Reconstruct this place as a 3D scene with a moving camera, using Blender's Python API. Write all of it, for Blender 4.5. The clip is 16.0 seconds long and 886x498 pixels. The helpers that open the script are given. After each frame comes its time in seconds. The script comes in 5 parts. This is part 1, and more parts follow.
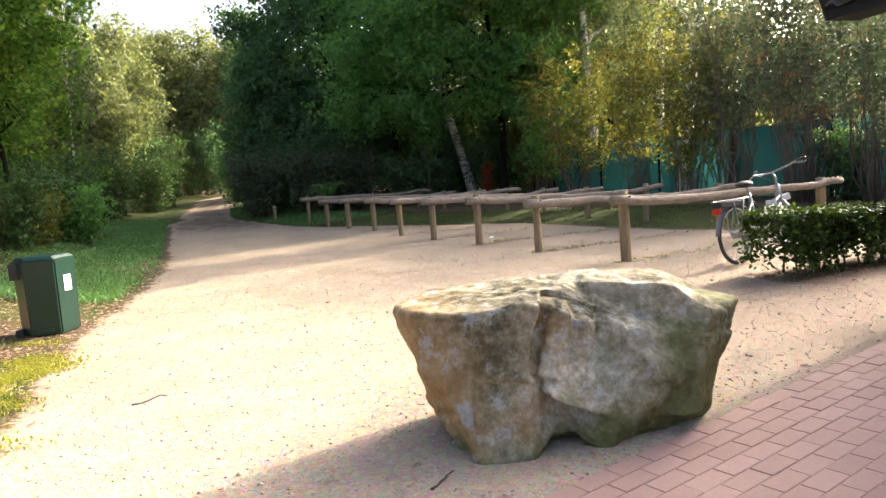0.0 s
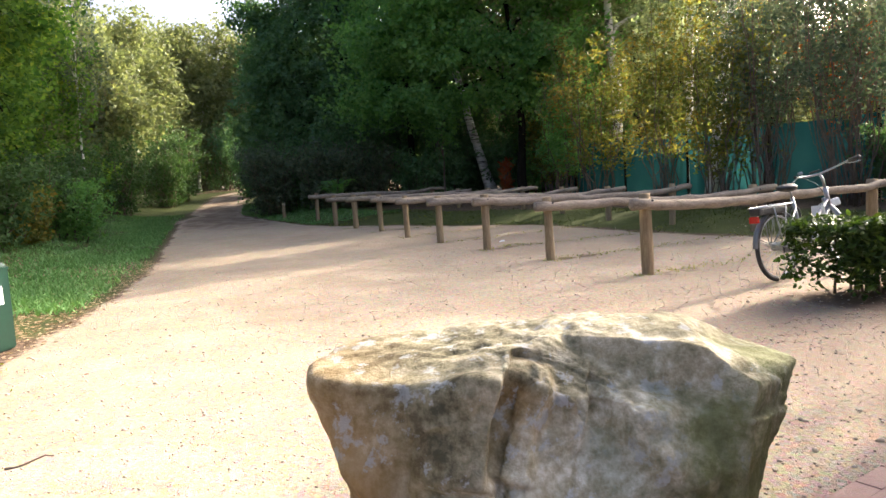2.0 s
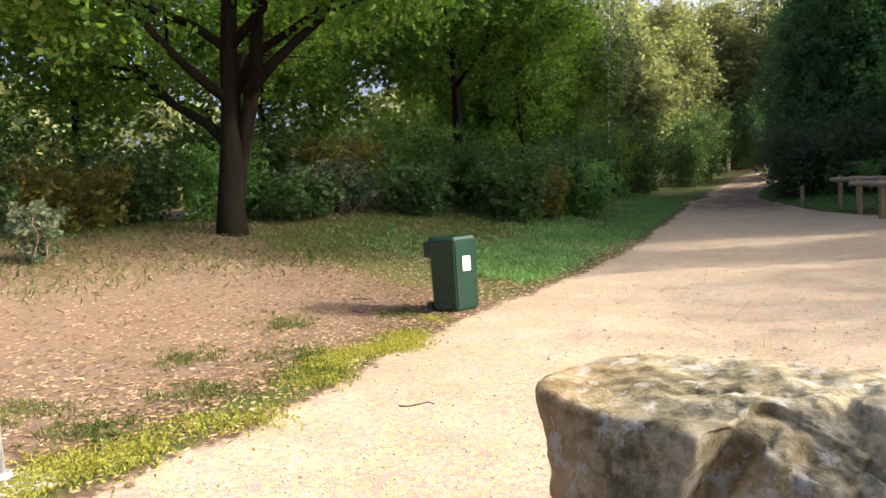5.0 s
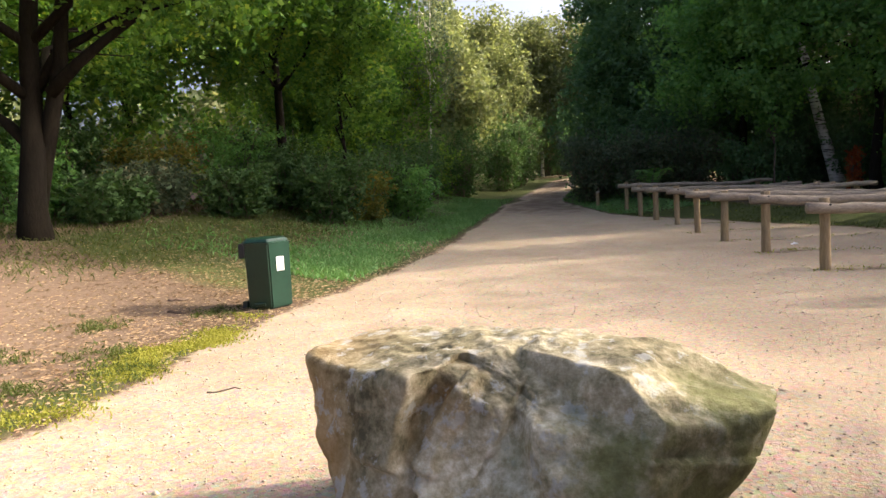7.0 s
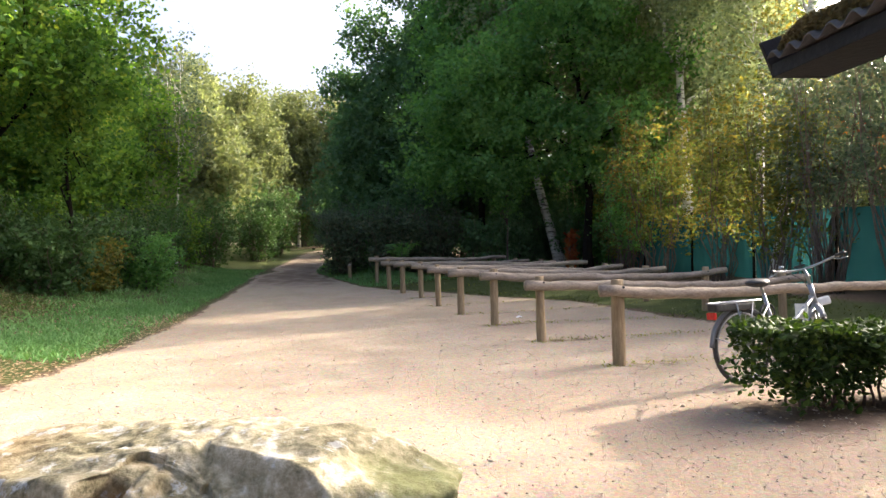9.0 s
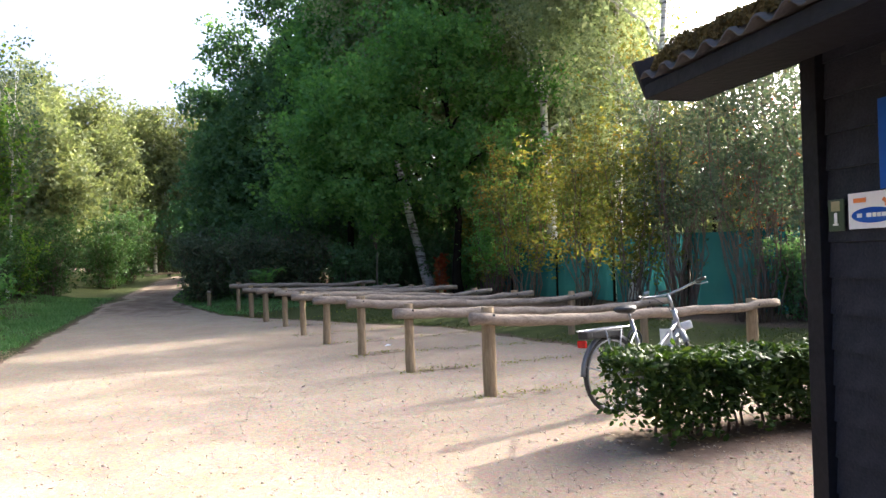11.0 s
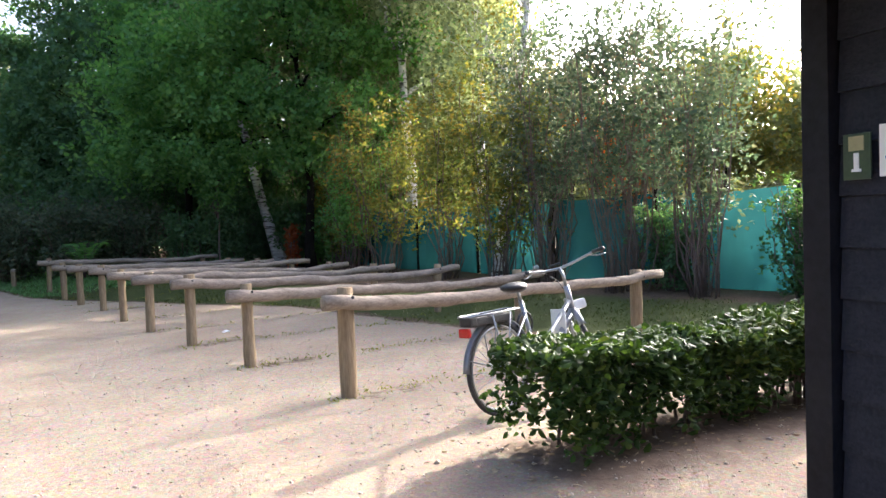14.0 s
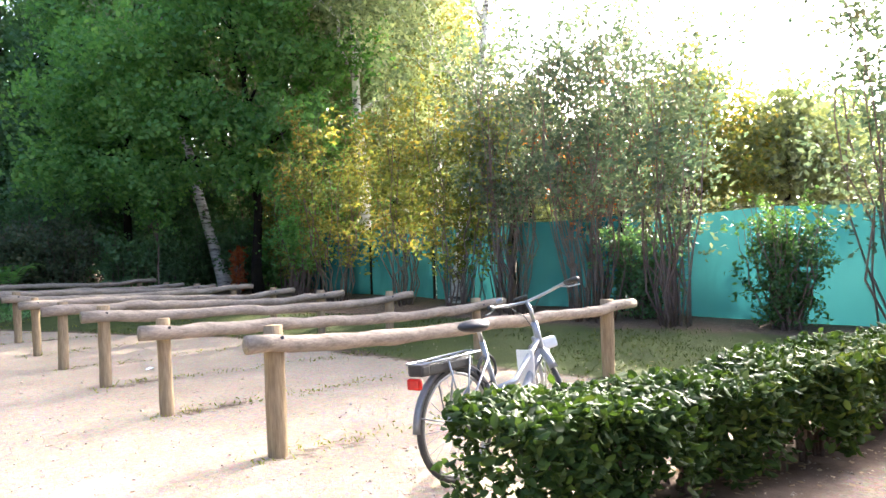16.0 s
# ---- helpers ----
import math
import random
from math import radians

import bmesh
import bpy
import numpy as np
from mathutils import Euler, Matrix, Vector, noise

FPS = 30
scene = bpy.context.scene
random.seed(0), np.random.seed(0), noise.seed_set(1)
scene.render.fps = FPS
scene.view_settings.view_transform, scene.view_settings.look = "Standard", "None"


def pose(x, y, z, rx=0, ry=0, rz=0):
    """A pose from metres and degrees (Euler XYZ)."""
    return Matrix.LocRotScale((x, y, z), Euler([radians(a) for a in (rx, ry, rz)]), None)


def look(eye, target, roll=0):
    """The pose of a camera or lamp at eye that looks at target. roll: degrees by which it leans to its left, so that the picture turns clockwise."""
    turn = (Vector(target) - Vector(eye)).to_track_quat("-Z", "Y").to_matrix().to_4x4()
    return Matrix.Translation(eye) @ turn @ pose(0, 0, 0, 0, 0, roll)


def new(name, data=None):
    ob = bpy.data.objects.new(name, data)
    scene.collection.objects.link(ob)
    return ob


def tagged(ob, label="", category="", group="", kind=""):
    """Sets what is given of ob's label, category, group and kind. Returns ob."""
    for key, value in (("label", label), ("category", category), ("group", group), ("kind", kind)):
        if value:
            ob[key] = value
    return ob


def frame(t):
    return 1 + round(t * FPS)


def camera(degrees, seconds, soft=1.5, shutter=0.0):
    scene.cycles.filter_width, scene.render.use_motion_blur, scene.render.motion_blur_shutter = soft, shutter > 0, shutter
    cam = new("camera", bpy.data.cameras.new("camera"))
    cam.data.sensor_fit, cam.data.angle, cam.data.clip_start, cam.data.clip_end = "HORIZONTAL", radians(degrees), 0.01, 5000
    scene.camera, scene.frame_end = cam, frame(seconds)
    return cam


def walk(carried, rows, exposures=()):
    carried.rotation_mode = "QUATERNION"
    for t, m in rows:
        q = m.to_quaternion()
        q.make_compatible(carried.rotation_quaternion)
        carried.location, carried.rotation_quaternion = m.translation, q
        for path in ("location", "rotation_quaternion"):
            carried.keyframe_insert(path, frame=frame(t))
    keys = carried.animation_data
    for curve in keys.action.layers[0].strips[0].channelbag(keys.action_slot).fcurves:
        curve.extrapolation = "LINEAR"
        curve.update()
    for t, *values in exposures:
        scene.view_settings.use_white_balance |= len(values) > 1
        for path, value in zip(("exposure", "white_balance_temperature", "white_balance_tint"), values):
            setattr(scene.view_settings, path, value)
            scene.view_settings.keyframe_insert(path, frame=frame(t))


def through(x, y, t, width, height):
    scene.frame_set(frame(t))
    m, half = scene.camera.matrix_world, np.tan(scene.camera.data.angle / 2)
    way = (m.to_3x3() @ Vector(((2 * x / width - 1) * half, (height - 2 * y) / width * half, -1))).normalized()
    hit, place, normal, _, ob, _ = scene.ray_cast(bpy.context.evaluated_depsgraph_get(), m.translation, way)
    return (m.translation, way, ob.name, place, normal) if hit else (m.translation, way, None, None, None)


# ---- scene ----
cam = camera(64.4, 16.0)
PATH = [
    (0, (-0.038, 0.603, 1.368), (-0.008, 2.59, 1.148), -4.3),
    (0.5, (0.016, 0.895, 1.349), (0.096, 2.889, 1.215), -4.6),
    (1, (0.085, 1.176, 1.371), (0.244, 3.16, 1.174), -4.1),
    (1.5, (0.153, 1.49, 1.385), (0.321, 3.47, 1.154), -5.2),
    (2, (0.328, 1.677, 1.382), (0.286, 3.663, 1.155), -4.0),
    (2.5, (0.487, 1.83, 1.374), (0.423, 3.805, 1.064), -3.2),
    (3, (0.563, 2.064, 1.369), (0.567, 4.046, 1.108), -1.7),
    (3.5, (0.661, 2.147, 1.391), (0.287, 4.093, 1.123), -3.4),
    (4, (0.84, 2.204, 1.4), (-0.205, 3.889, 1.139), 0.0),
    (4.2, (0.904, 2.205, 1.385), (-0.274, 3.803, 1.143), -1.6),
    (6.3, (1.609, 1.956, 1.411), (0.191, 3.357, 1.248), -4.5),
    (6.5, (1.664, 1.914, 1.413), (0.346, 3.409, 1.251), -5.5),
    (7, (1.781, 1.789, 1.414), (0.797, 3.517, 1.207), -3.3),
    (7.5, (1.877, 1.747, 1.424), (1.154, 3.611, 1.361), 1.1),
    (8, (1.972, 1.751, 1.432), (1.465, 3.685, 1.372), 1.5),
    (8.2, (1.988, 1.765, 1.435), (1.539, 3.713, 1.385), 0.6),
    (10.3, (1.991, 2.098, 1.482), (1.709, 4.078, 1.443), -1.6),
    (10.5, (1.983, 2.086, 1.443), (1.801, 4.076, 1.375), 0.2),
    (11, (1.998, 2.365, 1.481), (2.016, 4.364, 1.503), -1.6),
    (11.5, (1.932, 2.562, 1.545), (1.819, 4.555, 1.658), -3.3),
    (12, (1.949, 2.83, 1.525), (1.829, 4.811, 1.775), -3.6),
    (12.5, (1.996, 3.041, 1.569), (2.0, 5.019, 1.867), -2.5),
    (13, (1.939, 3.258, 1.532), (2.247, 5.221, 1.759), -3.0),
    (13.5, (1.982, 3.584, 1.474), (2.346, 5.549, 1.396), -4.2),
    (14, (2.092, 3.811, 1.45), (2.513, 5.765, 1.378), -1.9),
    (14.5, (2.175, 4.067, 1.449), (2.8, 5.963, 1.33), -2.7),
    (15, (2.174, 4.294, 1.472), (2.935, 6.14, 1.35), -5.5),
    (15.5, (2.263, 4.44, 1.469), (2.921, 6.323, 1.316), -3.7),
    (16, (2.351, 4.658, 1.48), (2.891, 6.584, 1.465), -1.8),
]
EXPOSURE = [
    (0, 2.5, 6400, 12), (3, 2.3, 6150, 12), (4, 2.15, 6250, 12), (7, 2.05, 6450, 12), (8.2, 2.36, 6300, 12), (10.3, 2.52, 5980, 12), (11, 2.58, 5780, 12), (11.5, 2.47, 5680, 12),
    (12, 2.4, 5830, 12), (12.5, 1.9, 5880, 12), (13, 1.15, 6080, 12), (13.4, 1.8, 5680, 12), (14, 2.76, 5680, 12), (14.6, 3.25, 5830, 12), (16, 3.52, 5830, 12),
]
walk(cam, [(t, look(eye, target, roll)) for t, eye, target, roll in PATH], EXPOSURE)

# ---- world, sun, exposure ----
SUN_AZ, SUN_EL = math.atan2(0.80, 0.60), radians(25)
world = bpy.data.worlds.new("sky")
scene.world = world
world.use_nodes = True
wn = world.node_tree
sky = wn.nodes.new("ShaderNodeTexSky")
sky.sky_type, sky.sun_disc = "NISHITA", False
sky.sun_elevation, sky.sun_rotation = SUN_EL, SUN_AZ
sky.dust_density, sky.air_density, sky.ozone_density = 9.0, 0.5, 0.4
wn.links.new(sky.outputs[0], wn.nodes["Background"].inputs[0])
wn.nodes["Background"].inputs[1].default_value = 0.15
sun = new("sun", bpy.data.lights.new("sun", "SUN"))
sun.data.energy, sun.data.angle, sun.data.color = 2.5, radians(0.6), (1.0, 0.86, 0.66)
sun.matrix_world = look((30 * math.sin(SUN_AZ), 30 * math.cos(SUN_AZ), 30 * math.tan(SUN_EL)), (0, 0, 0))


# ---- materials ----
def shader(name):
    m = bpy.data.materials.new(name)
    m.use_nodes = True
    return m, m.node_tree.nodes, m.node_tree.links, m.node_tree.nodes["Principled BSDF"]


def ramp(nodes, stops):
    r = nodes.new("ShaderNodeValToRGB")
    while len(r.color_ramp.elements) < len(stops):
        r.color_ramp.elements.new(0.5)
    for e, (p, c) in zip(r.color_ramp.elements, stops):
        e.position, e.color = p, (*c, 1)
    return r


def noise_node(nodes, links, scale, detail=4, vec=None, rough=0.55):
    n = nodes.new("ShaderNodeTexNoise")
    n.inputs["Scale"].default_value, n.inputs["Detail"].default_value, n.inputs["Roughness"].default_value = scale, detail, rough
    if vec is not None:
        links.new(vec, n.inputs["Vector"])
    return n


def mixed(nodes, links, fac, a, b, mode="MIX"):
    x = nodes.new("ShaderNodeMix")
    x.data_type, x.blend_type = "RGBA", mode
    for sock, v in ((x.inputs[0], fac), (x.inputs[6], a), (x.inputs[7], b)):
        if isinstance(v, (int, float)):
            sock.default_value = v
        elif isinstance(v, tuple):
            sock.default_value = (*v, 1)
        else:
            links.new(v, sock)
    return x.outputs[2]


def arith(nodes, links, op, a, b, clamp=False):
    x = nodes.new("ShaderNodeMath")
    x.operation, x.use_clamp = op, clamp
    for sock, v in ((x.inputs[0], a), (x.inputs[1], b)):
        if isinstance(v, (int, float)):
            sock.default_value = v
        else:
            links.new(v, sock)
    return x.outputs[0]


def bumped(nodes, links, bsdf, height, strength=0.4, distance=0.02):
    b = nodes.new("ShaderNodeBump")
    b.inputs["Strength"].default_value, b.inputs["Distance"].default_value = strength, distance
    links.new(height, b.inputs["Height"])
    links.new(b.outputs[0], bsdf.inputs["Normal"])


def place(nodes):
    return nodes.new("ShaderNodeNewGeometry").outputs["Position"]


def local(nodes):
    return nodes.new("ShaderNodeTexCoord").outputs["Object"]


def speckled(name, dark, light, scale, rough=0.7, metal=0.0, bump=0.3, fine=8.0, spread=(0.3, 0.7), stretch=None):
    """A surface that varies at two scales between a dark and a light tone."""
    m, n, l, b = shader(name)
    vec = local(n)
    if stretch:
        mp = n.new("ShaderNodeMapping")
        mp.inputs["Scale"].default_value = stretch
        l.new(vec, mp.inputs["Vector"])
        vec = mp.outputs[0]
    a = noise_node(n, l, scale, 5, vec)
    f = noise_node(n, l, scale * fine, 4, vec)
    s = arith(n, l, "ADD", arith(n, l, "MULTIPLY", a.outputs[0], 0.6), arith(n, l, "MULTIPLY", f.outputs[0], 0.4))
    r = ramp(n, [(spread[0], dark), (spread[1], light)])
    l.new(s, r.inputs[0])
    l.new(r.outputs[0], b.inputs["Base Color"])
    b.inputs["Roughness"].default_value, b.inputs["Metallic"].default_value = rough, metal
    bumped(n, l, b, f.outputs[0], bump, 0.01)
    return m


def leaf_material(name, tones, through=0.45, rough=0.55, glow=(1.4, 1.42, 0.6)):
    """Leaves: each one its own tone, partly let through by the light."""
    m, n, l, b = shader(name)
    g = n.new("ShaderNodeNewGeometry")
    r = ramp(n, [(i / max(1, len(tones) - 1), c) for i, c in enumerate(tones)])
    big = noise_node(n, l, 0.55, 2, local(n))
    s = arith(n, l, "ADD", arith(n, l, "MULTIPLY", g.outputs["Random Per Island"], 0.55), arith(n, l, "MULTIPLY", big.outputs[0], 0.9))
    l.new(arith(n, l, "SUBTRACT", s, 0.22, True), r.inputs[0])
    l.new(r.outputs[0], b.inputs["Base Color"])
    b.inputs["Roughness"].default_value = rough
    b.inputs["Specular IOR Level"].default_value = 0.16
    t = n.new("ShaderNodeBsdfTranslucent")
    l.new(mixed(n, l, 1.0, r.outputs[0], glow, "MULTIPLY"), t.inputs[0])
    mx = n.new("ShaderNodeMixShader")
    mx.inputs[0].default_value = through
    l.new(b.outputs[0], mx.inputs[1])
    l.new(t.outputs[0], mx.inputs[2])
    l.new(mx.outputs[0], n["Material Output"].inputs[0])
    return m


GREEN = leaf_material("leaf_green", [(0.062, 0.155, 0.058), (0.125, 0.27, 0.085), (0.22, 0.37, 0.12)], 0.5)
OAK = leaf_material("leaf_oak", [(0.026, 0.068, 0.017), (0.062, 0.14, 0.028), (0.14, 0.24, 0.044), (0.33, 0.33, 0.055)], 0.52)
DARK = leaf_material("leaf_dark", [(0.05, 0.115, 0.060), (0.092, 0.18, 0.088), (0.15, 0.24, 0.118)], 0.42)
# darker copy of the DARK leaves, with the undergrowth's shade put into its tones
DARK_SHADED = leaf_material("leaf_dark_shaded", [(0.028, 0.066, 0.024), (0.054, 0.108, 0.036), (0.092, 0.15, 0.052)], 0.32)
# BIRCH and PALE are lifted in tone: haze is put into the leaf colour
BIRCH = leaf_material("leaf_birch", [(0.12, 0.175, 0.085), (0.20, 0.25, 0.13), (0.28, 0.31, 0.17), (0.37, 0.36, 0.20)], 0.52, 0.55, (1.3, 1.35, 0.95))
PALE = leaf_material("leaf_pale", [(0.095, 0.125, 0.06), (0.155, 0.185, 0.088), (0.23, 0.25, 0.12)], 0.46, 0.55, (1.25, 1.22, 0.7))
YELLOW = leaf_material("leaf_yellow", [(0.06, 0.092, 0.026), (0.11, 0.14, 0.036), (0.20, 0.185, 0.046), (0.38, 0.24, 0.04)], 0.48, 0.55, (1.25, 1.22, 0.6))
WILLOW = leaf_material("leaf_willow", [(0.045, 0.078, 0.048), (0.078, 0.115, 0.068), (0.125, 0.155, 0.092), (0.22, 0.155, 0.085)], 0.4, 0.55, (1.1, 1.12, 0.85))
RUST = leaf_material("leaf_rust", [(0.20, 0.05, 0.02), (0.34, 0.09, 0.03), (0.25, 0.14, 0.04)], 0.35)
HEDGE = leaf_material("leaf_hedge", [(0.013, 0.027, 0.007), (0.026, 0.051, 0.011), (0.052, 0.090, 0.018), (0.13, 0.155, 0.03)], 0.24, 0.55)
# grass tones are lowered to carry the shade under the trees
GRASS = leaf_material("grass_blade", [(0.034, 0.056, 0.014), (0.068, 0.096, 0.024), (0.135, 0.13, 0.042)], 0.35)
MOSSY = leaf_material("moss_blade", [(0.14, 0.165, 0.03), (0.23, 0.24, 0.045), (0.31, 0.29, 0.065)], 0.4)
DEWY = leaf_material("grass_dewy", [(0.075, 0.18, 0.06), (0.125, 0.25, 0.095), (0.21, 0.33, 0.15)], 0.35)
FALLEN = leaf_material("fallen_leaf", [(0.10, 0.06, 0.035), (0.22, 0.14, 0.08), (0.38, 0.28, 0.18), (0.50, 0.41, 0.29)], 0.12)
# bark set darker than its own tone, the oak trunks' shade put into it
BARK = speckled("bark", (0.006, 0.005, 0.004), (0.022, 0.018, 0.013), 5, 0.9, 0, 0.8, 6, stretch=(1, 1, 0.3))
TWIG = speckled("twig_bark", (0.07, 0.05, 0.04), (0.20, 0.15, 0.12), 5, 0.9)
LOG = speckled("weathered_log", (0.12, 0.095, 0.07), (0.40, 0.335, 0.265), 5, 0.85, 0, 0.7, 5, (0.28, 0.72), (0.25, 2.5, 2.5))
POSTWOOD = speckled("post_wood", (0.13, 0.09, 0.05), (0.38, 0.29, 0.18), 6, 0.85, 0, 0.6, 5, (0.28, 0.72), (2.5, 2.5, 0.3))


def birch_bark():
    m, n, l, b = shader("birch_bark")
    mp = n.new("ShaderNodeMapping")
    mp.inputs["Scale"].default_value = (1.5, 1.5, 7)
    l.new(local(n), mp.inputs["Vector"])
    a = noise_node(n, l, 1.6, 5, mp.outputs[0], 0.7)
    r = ramp(n, [(0.40, (0.04, 0.035, 0.03)), (0.46, (0.48, 0.45, 0.40)), (0.66, (0.74, 0.72, 0.67))])
    l.new(a.outputs[0], r.inputs[0])
    l.new(r.outputs[0], b.inputs["Base Color"])
    b.inputs["Roughness"].default_value = 0.75
    bumped(n, l, b, a.outputs[0], 0.4)
    return m


BIRCHBARK = birch_bark()


def ground_material():
    """Gravel, grass and leaf litter, told apart by the ground's own attribute."""
    m, n, l, b = shader("ground")
    p = place(n)
    at = n.new("ShaderNodeAttribute")
    at.attribute_name = "cover"
    sp = n.new("ShaderNodeSeparateColor")
    l.new(at.outputs["Color"], sp.inputs[0])
    edge = noise_node(n, l, 1.7, 5, p, 0.65)
    fine = noise_node(n, l, 14, 4, p, 0.7)
    grit = noise_node(n, l, 75, 3, p, 0.7)
    wob = arith(n, l, "MULTIPLY", arith(n, l, "SUBTRACT", arith(n, l, "ADD", arith(n, l, "MULTIPLY", edge.outputs[0], 0.65), arith(n, l, "MULTIPLY", fine.outputs[0], 0.35)), 0.5), 1.6)

    def weight(sock, sharp=4.0):
        w = arith(n, l, "ADD", sock, wob)
        return arith(n, l, "ADD", arith(n, l, "MULTIPLY", arith(n, l, "SUBTRACT", w, 0.5), sharp), 0.5, True)

    # pebbly sand
    peb = n.new("ShaderNodeTexVoronoi")
    peb.inputs["Scale"].default_value = 42
    l.new(p, peb.inputs["Vector"])
    sand = ramp(n, [(0.25, (0.20, 0.152, 0.108)), (0.5, (0.33, 0.268, 0.196)), (0.75, (0.465, 0.388, 0.308))])
    l.new(arith(n, l, "ADD", arith(n, l, "MULTIPLY", edge.outputs[0], 0.35), arith(n, l, "MULTIPLY", grit.outputs[0], 0.65)), sand.inputs[0])
    tone = mixed(n, l, 0.22, sand.outputs[0], peb.outputs["Color"], "OVERLAY")
    # damp reddish patches
    damp = noise_node(n, l, 0.45, 4, p, 0.6)
    dr = ramp(n, [(0.48, (0, 0, 0)), (0.66, (1, 1, 1))])
    l.new(damp.outputs[0], dr.inputs[0])
    tone = mixed(n, l, arith(n, l, "MULTIPLY", dr.outputs[0], 0.34), tone, (0.26, 0.195, 0.138))
    # trodden reddish earth showing through the sand, darkened for hedge and shed shade
    tone = mixed(n, l, arith(n, l, "MULTIPLY", at.outputs["Alpha"], arith(n, l, "ADD", arith(n, l, "MULTIPLY", edge.outputs[0], 1.5), -0.15, True), True), tone, mixed(n, l, grit.outputs[0], (0.105, 0.073, 0.053), (0.26, 0.188, 0.14)))
    # leaf litter, its tones lowered to hold the shade under the trees
    lit = ramp(n, [(0.3, (0.03, 0.022, 0.014)), (0.5, (0.10, 0.068, 0.044)), (0.72, (0.30, 0.21, 0.15))])
    l.new(arith(n, l, "ADD", arith(n, l, "MULTIPLY", fine.outputs[0], 0.5), arith(n, l, "MULTIPLY", grit.outputs[0], 0.5)), lit.inputs[0])
    # grass
    gr = ramp(n, [(0.3, (0.03, 0.038, 0.012)), (0.55, (0.066, 0.082, 0.023)), (0.75, (0.14, 0.135, 0.046))])
    l.new(arith(n, l, "ADD", arith(n, l, "MULTIPLY", edge.outputs[0], 0.5), arith(n, l, "MULTIPLY", grit.outputs[0], 0.5)), gr.inputs[0])
    base = mixed(n, l, weight(sp.outputs[1], 3.0), lit.outputs[0], gr.outputs[0])
    base = mixed(n, l, weight(sp.outputs[0], 5.0), base, tone)
    # brown bare earth
    base = mixed(n, l, weight(sp.outputs[2], 3.0), base, mixed(n, l, fine.outputs[0], (0.06, 0.043, 0.030), (0.23, 0.165, 0.118)))
    l.new(base, b.inputs["Base Color"])
    b.inputs["Roughness"].default_value = 0.95
    b.inputs["Specular IOR Level"].default_value = 0.15
    h = arith(n, l, "ADD", arith(n, l, "MULTIPLY", grit.outputs[0], 0.6), arith(n, l, "MULTIPLY", fine.outputs[0], 0.8))
    bumped(n, l, b, h, 0.55, 0.025)
    return m


GROUND = ground_material()


def rock_material():
    m, n, l, b = shader("boulder_stone")
    p = local(n)
    a = noise_node(n, l, 1.5, 6, p, 0.62)
    f = noise_node(n, l, 16, 6, p, 0.7)
    g = noise_node(n, l, 90, 3, p, 0.7)
    r = ramp(n, [(0.40, (0.07, 0.062, 0.034)), (0.46, (0.175, 0.155, 0.092)), (0.53, (0.31, 0.278, 0.19)), (0.61, (0.55, 0.515, 0.42))])
    l.new(arith(n, l, "ADD", arith(n, l, "MULTIPLY", a.outputs[0], 0.6), arith(n, l, "MULTIPLY", f.outputs[0], 0.4)), r.inputs[0])
    col = r.outputs[0]
    # ochre stain, blue-grey lichen, green algae, each in its own patches
    o = noise_node(n, l, 1.9, 4, p)
    o.noise_dimensions = "4D"
    o.inputs["W"].default_value = 3.7
    orr = ramp(n, [(0.60, (0, 0, 0)), (0.74, (1, 1, 1))])
    l.new(o.outputs[0], orr.inputs[0])
    sxo = n.new("ShaderNodeSeparateXYZ")
    l.new(p, sxo.inputs[0])
    end = arith(n, l, "MULTIPLY", arith(n, l, "SUBTRACT", arith(n, l, "MULTIPLY", sxo.outputs[0], -3.0), 1.5), arith(n, l, "SUBTRACT", 1.35, arith(n, l, "MULTIPLY", sxo.outputs[2], 3.0)), True)
    col = mixed(n, l, arith(n, l, "MULTIPLY", arith(n, l, "MAXIMUM", arith(n, l, "MULTIPLY", orr.outputs[0], 0.8), end), 0.6, True), col, (0.34, 0.19, 0.06))
    q = noise_node(n, l, 9, 5, p, 0.7)
    q.noise_dimensions = "4D"
    q.inputs["W"].default_value = 9.1
    qr = ramp(n, [(0.55, (0, 0, 0)), (0.60, (1, 1, 1))])
    l.new(q.outputs[0], qr.inputs[0])
    col = mixed(n, l, arith(n, l, "MULTIPLY", qr.outputs[0], 0.6), col, (0.36, 0.38, 0.38))
    sx = n.new("ShaderNodeSeparateXYZ")
    l.new(p, sx.inputs[0])
    algae = noise_node(n, l, 3.1, 5, p, 0.65)
    low = arith(n, l, "ADD", arith(n, l, "MULTIPLY", sx.outputs[2], -0.55), arith(n, l, "ADD", arith(n, l, "MULTIPLY", sx.outputs[0], 0.28), arith(n, l, "MULTIPLY", algae.outputs[0], 0.9)))
    ar = ramp(n, [(0.44, (0, 0, 0)), (0.64, (1, 1, 1))])
    l.new(low, ar.inputs[0])
    col = mixed(n, l, arith(n, l, "MULTIPLY", ar.outputs[0], 0.9), col, mixed(n, l, f.outputs[0], (0.02, 0.025, 0.010), (0.17, 0.18, 0.05)))
    l.new(col, b.inputs["Base Color"])
    b.inputs["Roughness"].default_value = 0.9
    b.inputs["Specular IOR Level"].default_value = 0.25
    h = arith(n, l, "ADD", f.outputs[0], arith(n, l, "MULTIPLY", g.outputs[0], 0.35))
    bumped(n, l, b, h, 0.6, 0.018)
    return m


